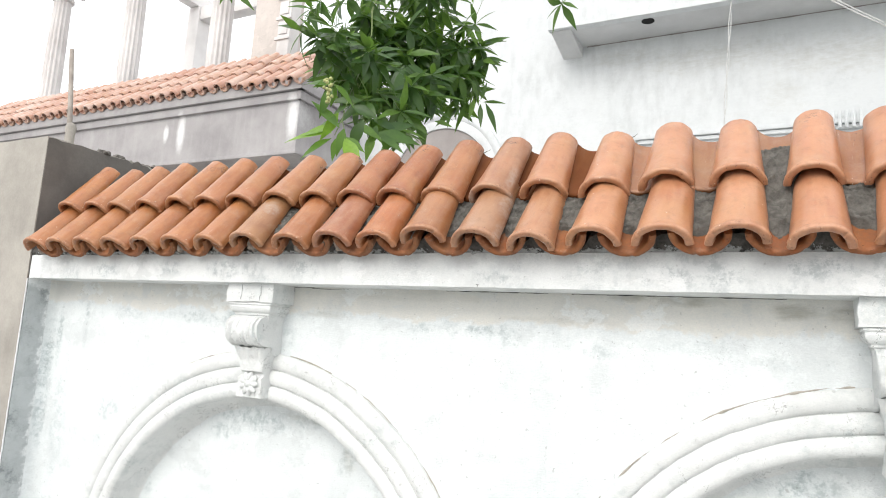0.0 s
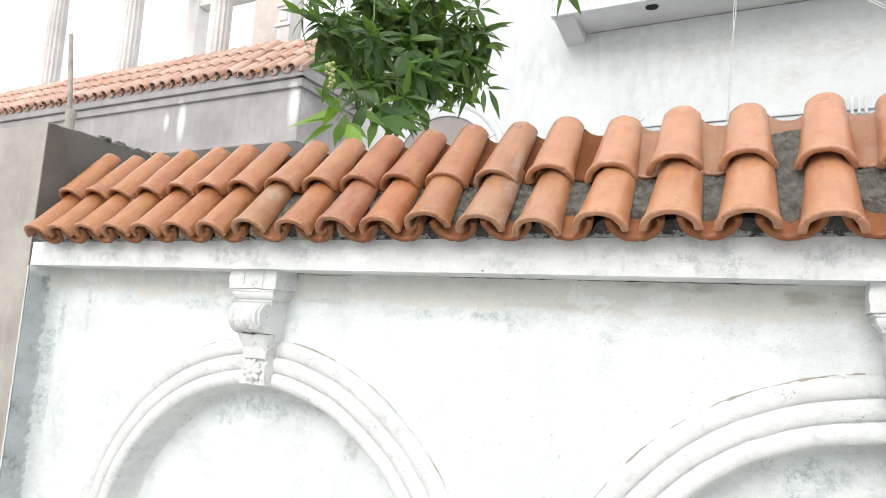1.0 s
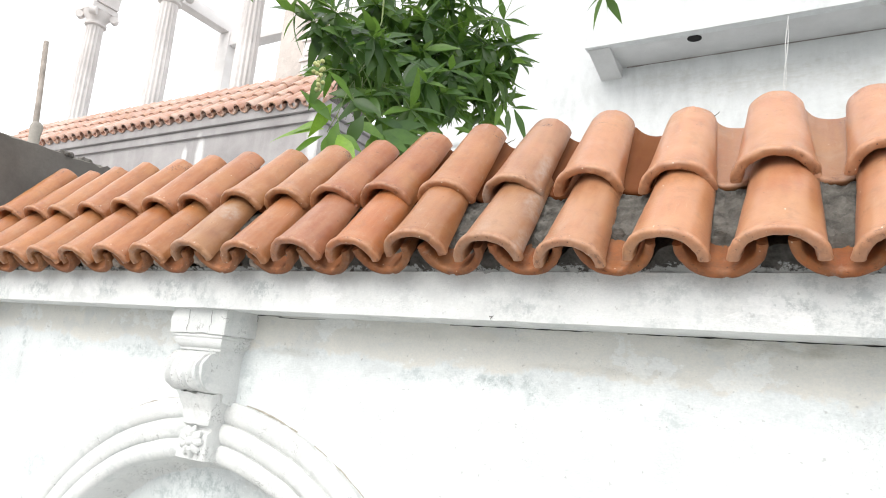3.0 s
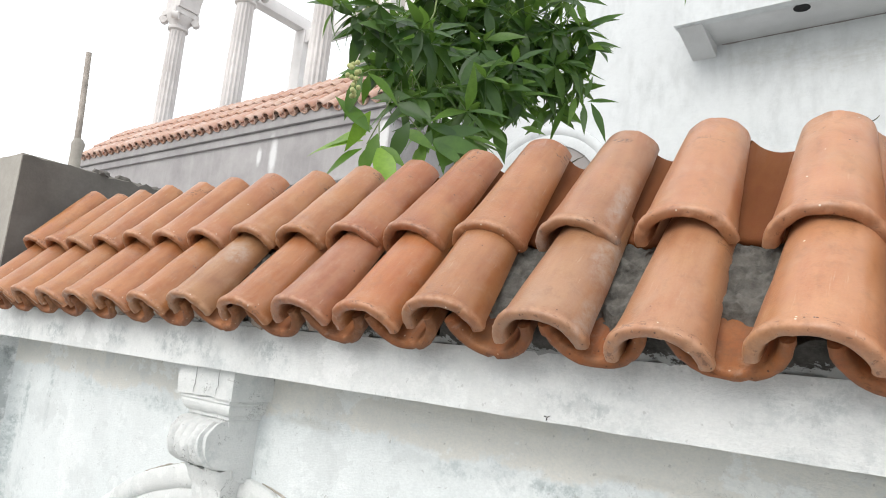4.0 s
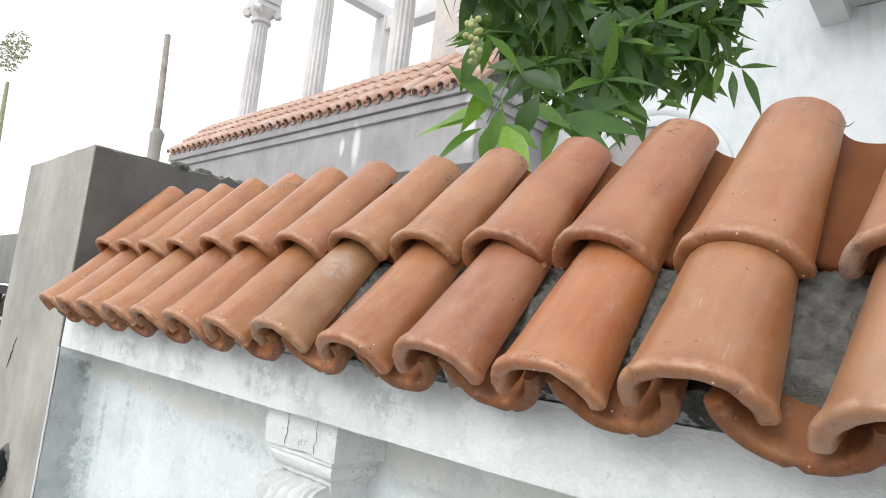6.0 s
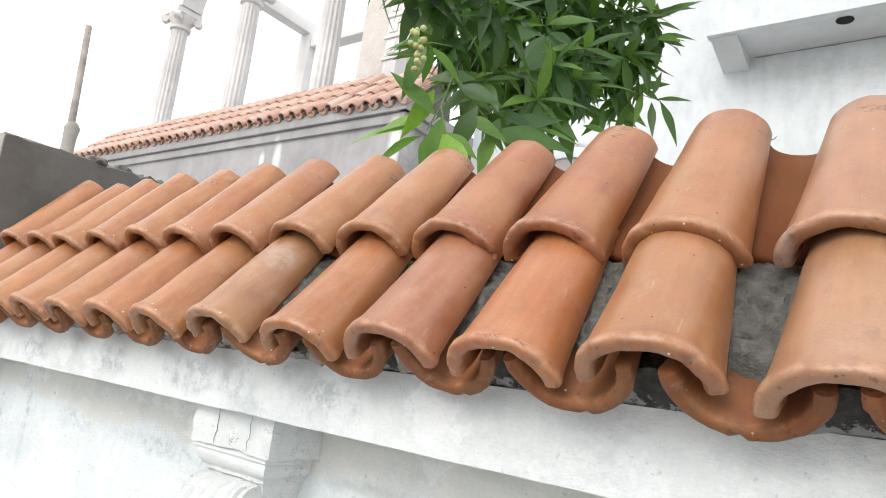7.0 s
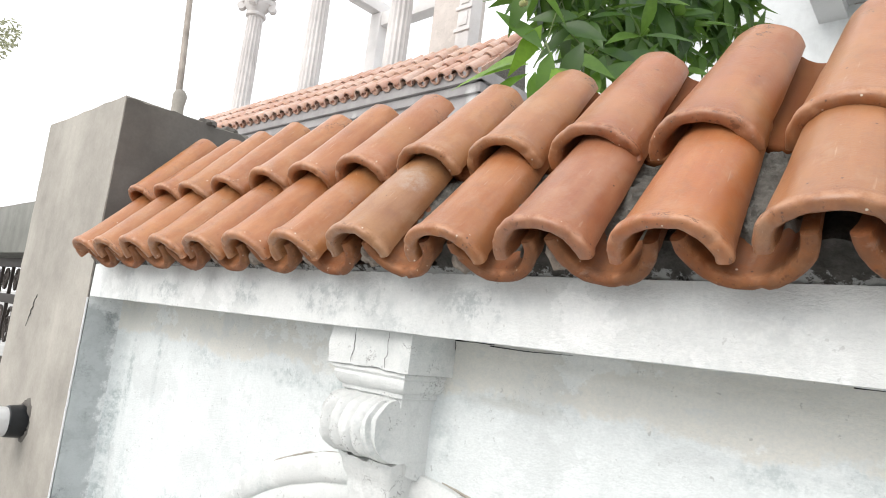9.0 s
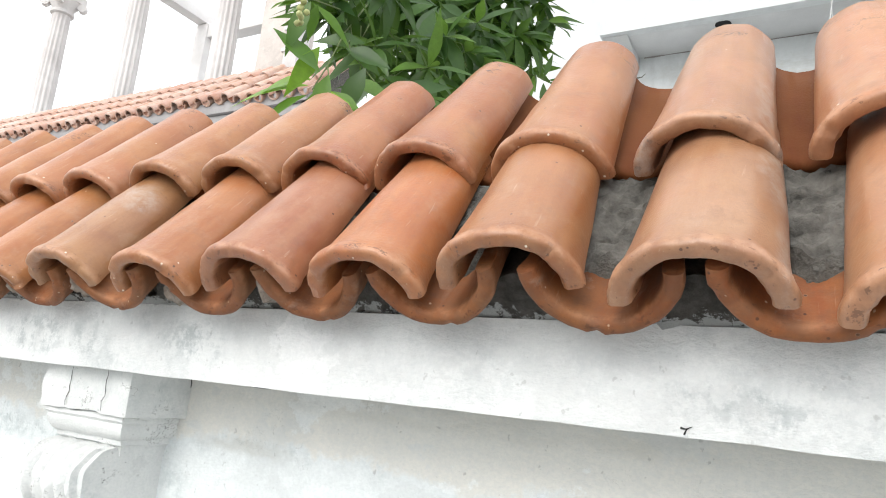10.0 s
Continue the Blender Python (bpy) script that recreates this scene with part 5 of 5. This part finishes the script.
cable = thing("slung_cable", "pale double cable slung across in front of the house", "cable")
for dz in (0.0, 0.035):
    bm = bmesh.new()
    tube(bm, [(3.3 + 2.2 * i / 30, 6.0 - 0.2 * i / 30, FOOT + 4.02 + dz - 2.05 * (i / 30) + 0.35 * (i / 30) ** 2) for i in range(31)], 0.007, 5)
    part("strand", bm, M_WIRE, cable)

# ---------------------------------------------------------------- unseen closing wall, added to bounce light
solid("bounce_wall", boxed(-14, 9.0, -9.3, -9.0, 0.0, 2.4), M_HOUSE, "plain white wall added out of view to bounce light", "wall", "structure", smooth=False)

# ---------------------------------------------------------------- tree hanging over the wall
tree = thing("tree", "green tree with slender pointed leaves drooping over the wall", "tree", (4.9, 2.9, 0))
trng = random.Random(21)


def leaf_mesh(name, length, width, droop, fold):
    bm = bmesh.new()
    rows = []
    shape = ((0.0, 0.06), (0.12, 0.42), (0.3, 0.92), (0.45, 1.0), (0.62, 0.78), (0.8, 0.42), (1.0, 0.02))
    for u, w in shape:
        y, z = length * u, -droop * length * u * u
        rows.append([bm.verts.new((-width * w, y, z + fold * width * w)), bm.verts.new((0, y, z)), bm.verts.new((width * w, y, z + fold * width * w))])
    for a, b in zip(rows, rows[1:]):
        bm.faces.new((a[0], a[1], b[1], b[0]))
        bm.faces.new((a[1], a[2], b[2], b[1]))
    return finish(name, bm, M_LEAF)


LEAVES = [leaf_mesh("leaf", 0.175, 0.0225, 0.16, 0.24), leaf_mesh("leaf", 0.195, 0.0265, 0.24, 0.16), leaf_mesh("leaf", 0.150, 0.0215, 0.06, 0.30), leaf_mesh("leaf", 0.205, 0.0285, 0.20, 0.20)]
leaf_frames, twig_paths, backlit_leaves = [], [], set()


def set_leaf(p, way, up, s):
    way = way.normalized()
    x = way.cross(up)
    if x.length < 0.05:
        x = way.cross(Vector((1, 0.3, 0)))
    x.normalize()
    leaf_frames.append(Matrix.Translation(p) @ Matrix((x, way, x.cross(way))).transposed().to_4x4() @ Matrix.Diagonal((s, s, s, 1)))


def spray(base, heading, length, count, size=1.0):
    """One arching twig, a few leaves along it and a star of leaves at its tip."""
    p = Vector(base)
    d = Vector(heading).normalized()
    pts = [p.copy()]
    for i in range(count):
        d = (d + Vector((trng.uniform(-0.16, 0.16), trng.uniform(-0.16, 0.16), -0.10))).normalized()
        p = p + d * length / count
        pts.append(p.copy())
        if i % 2 == 1 and i < count - 1:
            side = (Matrix.Rotation(trng.uniform(0, 6.28), 3, d) @ d.orthogonal().normalized())
            set_leaf(p, side + d * 0.6 + Vector((0, 0, -0.15)), Vector((trng.uniform(-0.4, 0.4), trng.uniform(-0.6, 0.2), 1)), size * trng.uniform(0.6, 0.9))
    ring = trng.randint(6, 8)
    turn = trng.uniform(0, 6.28)
    ortho = d.orthogonal().normalized()
    for j in range(ring):
        radial = Matrix.Rotation(turn + 6.283 * j / ring + trng.uniform(-0.25, 0.25), 3, d) @ ortho
        way = radial + d * trng.uniform(0.15, 0.75) + Vector((0, 0, trng.uniform(-0.45, 0.05)))
        set_leaf(p - d * trng.uniform(0, 0.025), way, d * 0.7 + Vector((trng.uniform(-0.3, 0.3), trng.uniform(-0.5, 0.2), 0.8)), size * trng.uniform(0.78, 1.22))
    twig_paths.append(pts)


def set_between(base, tip, wide=1.0, backlit=False):
    """One leaf from its stalk to its tip."""
    p, way = Vector(base) + Vector((0, 0, FOOT)), Vector(tip) - Vector(base)
    up = Vector((0.45 + trng.uniform(-0.4, 0.4), -0.70 + trng.uniform(-0.3, 0.3), 0.35 + trng.uniform(-0.3, 0.3)))
    x = way.cross(up).normalized()
    y = way.normalized()
    long = way.length / 0.18
    across = min(long, 1.15) * wide
    if backlit:
        backlit_leaves.add(len(leaf_frames))
    leaf_frames.append(Matrix.Translation(p) @ Matrix((x, y, x.cross(y))).transposed().to_4x4() @ Matrix.Diagonal((across, long, across, 1)))


# clumps: centre, radii, number of sprays
CLUMPS = [((1.08, 1.50, 1.28), (0.18, 0.20, 0.15), 22), ((0.86, 1.75, 1.62), (0.26, 0.30, 0.24), 50), ((1.06, 2.0, 1.62), (0.22, 0.24, 0.20), 42),
          ((1.24, 2.05, 1.80), (0.10, 0.18, 0.18), 16), ((1.02, 1.05, 1.24), (0.12, 0.14, 0.13), 13), ((0.95, 0.85, 1.30), (0.06, 0.10, 0.11), 6),
          ((0.90, 1.95, 2.14), (0.36, 0.40, 0.28), 44), ((1.14, 1.15, 0.97), (0.10, 0.12, 0.07), 6), ((0.82, 1.35, 1.42), (0.13, 0.16, 0.18), 12), ((0.70, 1.40, 1.80), (0.22, 0.25, 0.16), 20)]
for c, r, num in CLUMPS:
    for i in range(num):
        v = Vector((trng.gauss(0, 1), trng.gauss(0, 1), trng.gauss(0, 1))).normalized() * trng.random() ** 0.4
        base = Vector((c[0] + v.x * r[0], c[1] + v.y * r[1], FOOT + c[2] + v.z * r[2]))
        spray(base, (v.x + trng.uniform(-0.4, 0.4), v.y - 0.45 + trng.uniform(-0.4, 0.4), v.z * 0.5 - 0.35), trng.uniform(0.06, 0.15), trng.randint(3, 5), 0.92)
# low spray that hangs nearest to the tiles: stalk and tip of each leaf
LOW_LEAVES = [((1.16, 0.68, 0.71), (0.86, 0.67, 0.73)), ((1.16, 0.68, 0.68), (0.94, 0.66, 0.60)), ((1.15, 0.70, 0.74), (0.95, 0.66, 0.75)), ((1.25, 0.62, 0.71), (1.05, 0.58, 0.90)),
              ((1.18, 0.70, 0.76), (1.03, 0.72, 0.80)), ((1.20, 0.66, 0.67), (1.21, 0.64, 0.55)), ((1.25, 0.66, 0.72), (1.25, 0.62, 0.59)), ((1.25, 0.68, 0.68), (1.37, 0.72, 0.59)),
              ((1.26, 0.66, 0.67), (1.38, 0.62, 0.51)), ((1.20, 0.60, 0.93), (0.95, 0.66, 1.03)), ((1.20, 0.60, 0.92), (1.16, 0.56, 0.78)), ((1.18, 0.62, 0.96), (1.04, 0.60, 0.94)),
              ((1.12, 0.70, 0.99), (1.20, 0.80, 0.92)), ((1.18, 0.65, 0.95), (1.15, 0.66, 0.84)), ((1.22, 0.64, 0.80), (1.17, 0.60, 0.66))]
MIDDLE_LEAVES = [((1.14, 0.85, 0.92), (1.32, 0.90, 0.84)), ((1.25, 0.82, 0.82), (1.20, 0.78, 0.66)), ((1.18, 0.85, 0.81), (1.33, 0.90, 0.74)), ((1.25, 0.95, 0.79), (1.45, 1.05, 0.77)),
                 ((1.26, 0.95, 0.78), (1.44, 1.00, 0.66)), ((1.25, 0.92, 0.77), (1.24, 0.88, 0.64)), ((1.26, 0.98, 0.81), (1.41, 1.10, 0.89)), ((1.17, 0.90, 0.96), (1.06, 0.80, 0.96)),
                 ((1.23, 0.90, 0.91), (1.13, 0.85, 0.86)), ((1.25, 0.95, 0.83), (1.25, 0.90, 0.71)), ((1.27, 0.98, 0.80), (1.34, 0.95, 0.66)), ((1.22, 0.95, 0.86), (1.36, 1.02, 0.83))]
HIGH_LEAVES = [((1.15, 1.35, 1.36), (1.08, 1.25, 1.13)), ((1.16, 1.35, 1.35), (1.27, 1.30, 1.08)), ((1.16, 1.35, 1.35), (1.29, 1.50, 1.28)), ((1.13, 1.35, 1.37), (0.96, 1.30, 1.34)),
               ((1.20, 1.30, 1.33), (1.31, 1.38, 1.28)), ((1.16, 1.33, 1.33), (1.20, 1.20, 1.06)), ((1.13, 1.80, 1.15), (1.25, 1.85, 1.13)), ((1.19, 1.50, 1.04), (1.26, 1.45, 0.89)),
               ((1.19, 1.50, 1.05), (1.16, 1.40, 0.91))]
END_LEAVES = [((1.35, 2.08, 1.36), (1.49, 2.10, 1.36)), ((1.33, 2.08, 1.38), (1.37, 2.10, 1.52)), ((1.31, 2.08, 1.40), (1.30, 2.05, 1.56)), ((1.33, 2.08, 1.35), (1.36, 2.05, 1.13)),
              ((1.37, 2.08, 1.35), (1.46, 2.10, 1.17)), ((1.24, 2.05, 1.36), (1.17, 2.00, 1.13)), ((1.21, 2.05, 1.43), (1.25, 2.10, 1.61)), ((1.15, 1.95, 1.29), (1.18, 1.90, 1.11)),
              ((1.13, 2.00, 1.46), (1.21, 2.00, 1.30)), ((1.28, 2.08, 1.40), (1.28, 2.02, 1.22))]
for leaves, wide in ((LOW_LEAVES, 1.22), (MIDDLE_LEAVES, 1.25), (HIGH_LEAVES, 1.3), (END_LEAVES, 0.8)):
    for base, tip in leaves:
        set_between(base, tip, wide, leaves is LOW_LEAVES)
for pts in (((1.00, 1.10, 1.25), (1.10, 0.88, 1.00), (1.17, 0.74, 0.80), (1.17, 0.69, 0.70)), ((1.10, 0.88, 1.00), (1.16, 0.86, 0.90), (1.24, 0.92, 0.80)), ((1.17, 0.74, 0.80), (1.25, 0.67, 0.70)),
            ((1.05, 0.95, 1.12), (1.13, 0.70, 1.00), (1.20, 0.60, 0.93)), ((1.15, 2.05, 1.55), (1.22, 2.06, 1.42), (1.33, 2.08, 1.37)), ((1.05, 1.5, 1.30), (1.12, 1.4, 1.2), (1.19, 1.50, 1.04))):
    twig_paths.append([Vector(p) + Vector((0, 0, FOOT)) for p in pts])
# short sprays at the outline
for base, head in (((-0.10, 1.0, 2.05), (0.1, -0.2, -1)), ((1.93, 2.0, 2.05), (0.1, -0.2, -1))):
    spray((base[0], base[1], FOOT + base[2]), head, 0.14, 4, 0.95)
# crown above, out of which the clumps hang
for i in range(110):
    u = trng.random()
    base = Vector((1.2 + 4.2 * u + trng.uniform(-0.5, 0.5), 2.1 + 0.9 * u + trng.uniform(-0.9, 0.9), FOOT + 3.0 + 1.3 * u + trng.uniform(-0.25, 0.9)))
    spray(base, (trng.uniform(-1, 1), trng.uniform(-1, 1), -0.3), 0.34, 5, 1.1)

near = sorted(range(len(leaf_frames)), key=lambda i: leaf_frames[i].translation.y + 0.6 * leaf_frames[i].translation.z)
named = set(near[:300])
verts, faces = [], []
for i, m in enumerate(leaf_frames):
    me = LEAVES[i % 4]
    if i in named:
        ob = new("leaf", me)
        ob.parent = tree
        ob.matrix_basis = Matrix.Translation((-4.9, -2.9, 0)) @ m
        # Low leaves: light shining through them is put into a brighter colour.
        if i in backlit_leaves:
            ob.color = (2.1, 1.9, 1.0, 1)
        continue
    n0 = len(verts)
    mm = Matrix.Translation((-4.9, -2.9, 0)) @ m
    verts += [tuple(mm @ v.co) for v in me.vertices]
    faces += [tuple(n0 + j for j in p.vertices) for p in me.polygons]
fol = bpy.data.meshes.new("foliage")
fol.from_pydata(verts, [], faces)
fol.materials.append(M_LEAF)
fol.polygons.foreach_set("use_smooth", [True] * len(fol.polygons))
ob = tagged(new("foliage", fol), "dense green pointed leaves", kind="stuff")
ob.parent = tree
bm = bmesh.new()
shift = Vector((-4.9, -2.9, 0))
for pts in twig_paths:
    tube(bm, [p + shift for p in pts], [0.0035] + [0.0022] * (len(pts) - 1), 4, cap=False)
tagged(part("twig_work", bm, M_TWIG, tree), kind="stuff")
bm = bmesh.new()
tube(bm, [(0, 0, -0.1), (0.05, 0, 0.6), (-0.05, 0.05, 2.2), (-0.1, 0.0, 3.6), (-0.3, -0.1, 5.2), (-0.4, -0.15, 6.3)], [0.17, 0.14, 0.12, 0.105, 0.08, 0.04], 14)
rough(bm, 0.02, 6, 3)
part("trunk", bm, M_BARK, tree)
BOUGHS = [[(-0.12, 0.0, 3.8), (-1.2, -0.2, 4.9), (-2.4, -0.6, 5.2), (-3.4, -0.9, 5.0), (-3.95, -1.0, 4.5), (-4.02, -1.25, 4.0)],
         [(-2.4, -0.6, 5.2), (-3.3, -0.5, 4.9), (-3.7, -0.6, 4.3), (-3.75, -0.65, 3.9)],
         [(-3.95, -1.0, 4.5), (-4.05, -1.45, 3.9), (-3.9, -1.85, 3.2), (-3.75, -2.08, 2.85)],
         [(-0.2, -0.1, 4.6), (0.6, 0.4, 5.6), (0.9, 0.7, 6.3)]]
for pts in BOUGHS:
    bm = bmesh.new()
    fine_pts = []
    for p, q in zip(pts, pts[1:]):
        for i in range(6):
            w = Vector(p).lerp(Vector(q), i / 6)
            fine_pts.append(w + 0.05 * noise.noise_vector(w * 2.3) + 0.02 * noise.noise_vector(w * 9))
    pts = fine_pts
    k = len(pts)
    tube(bm, pts, [0.032 * (1 - i / (k - 1)) ** 3.2 + 0.0018 for i in range(k)], 8)
    part("limb", bm, M_BARK if pts[-1][2] > 5 else M_TWIG, tree)
for cx, cy, cz in ((1.225, 0.53, 0.865), (1.23, 0.535, 0.895), (0.98, 0.80, 1.32)):
    for i in range(9):
        bm = bmesh.new()
        bmesh.ops.create_uvsphere(bm, u_segments=10, v_segments=7, radius=0.0092, matrix=Matrix.Translation((cx - 4.9 + trng.uniform(-0.022, 0.022), cy - 2.9 + trng.uniform(-0.022, 0.022), FOOT + cz + trng.uniform(-0.045, 0.045))))
        part("fruit", bm, M_FRUIT, tree, "small round yellow-green fruit")

# dry sticks caught behind the upper tiles
stick_rng = random.Random(11)
for x, y, z, lean in ((2.73, 0.40, 0.455, 0.7), (2.93, 0.41, 0.46, -0.6), (2.14, 0.42, 0.45, 0.9)):
    bm = bmesh.new()
    pts = [Vector((lean * 0.007 * i, 0.003 * stick_rng.uniform(-1, 1), 0.0035 * i + 0.002 * math.sin(i * 1.3))) for i in range(6)]
    tube(bm, pts, [0.0016, 0.0018, 0.0014, 0.0012, 0.0010, 0.0006], 5)
    ob = solid("dry_twig", bm, M_BARK, "short dry dark twig caught behind the roof tiles", "twig", group="dry twigs on the coping")
    ob.location = (x, y, FOOT + z)

# far treetop beyond the gate
far = thing("distant_tree", "treetop far beyond the gate, paled by haze in its colour", "tree", (-14.5, 2.4, 0))
frng = random.Random(5)
bm = bmesh.new()
tube(bm, [(0, 0, 0), (0.1, 0, 3.5), (-0.3, 0, 6.5)], [0.12, 0.08, 0.04], 8)
part("trunk", bm, M_FARLEAF, far)
verts, faces = [], []
for i in range(330):
    v = Vector((frng.gauss(0, 1), frng.gauss(0, 1), frng.gauss(0, 1))).normalized() * frng.random() ** 0.4
    p = Vector((0.1 + v.x * 1.0, -0.08 + v.y * 0.26, FOOT + 5.15 + v.z * 0.40))
    q = Euler((frng.uniform(0, 6), frng.uniform(0, 6), frng.uniform(0, 6))).to_matrix()
    n0 = len(verts)
    for a in ((-0.02, 0, 0), (0, -0.06, 0), (0.02, 0, 0), (0, 0.06, 0)):
        verts.append(tuple(p + q @ Vector(a)))
    faces.append((n0, n0 + 1, n0 + 2, n0 + 3))
fm = bpy.data.meshes.new("crown")
fm.from_pydata(verts, [], faces)
fm.materials.append(M_FARLEAF)
ob = tagged(new("crown", fm), kind="stuff")
ob.parent = far
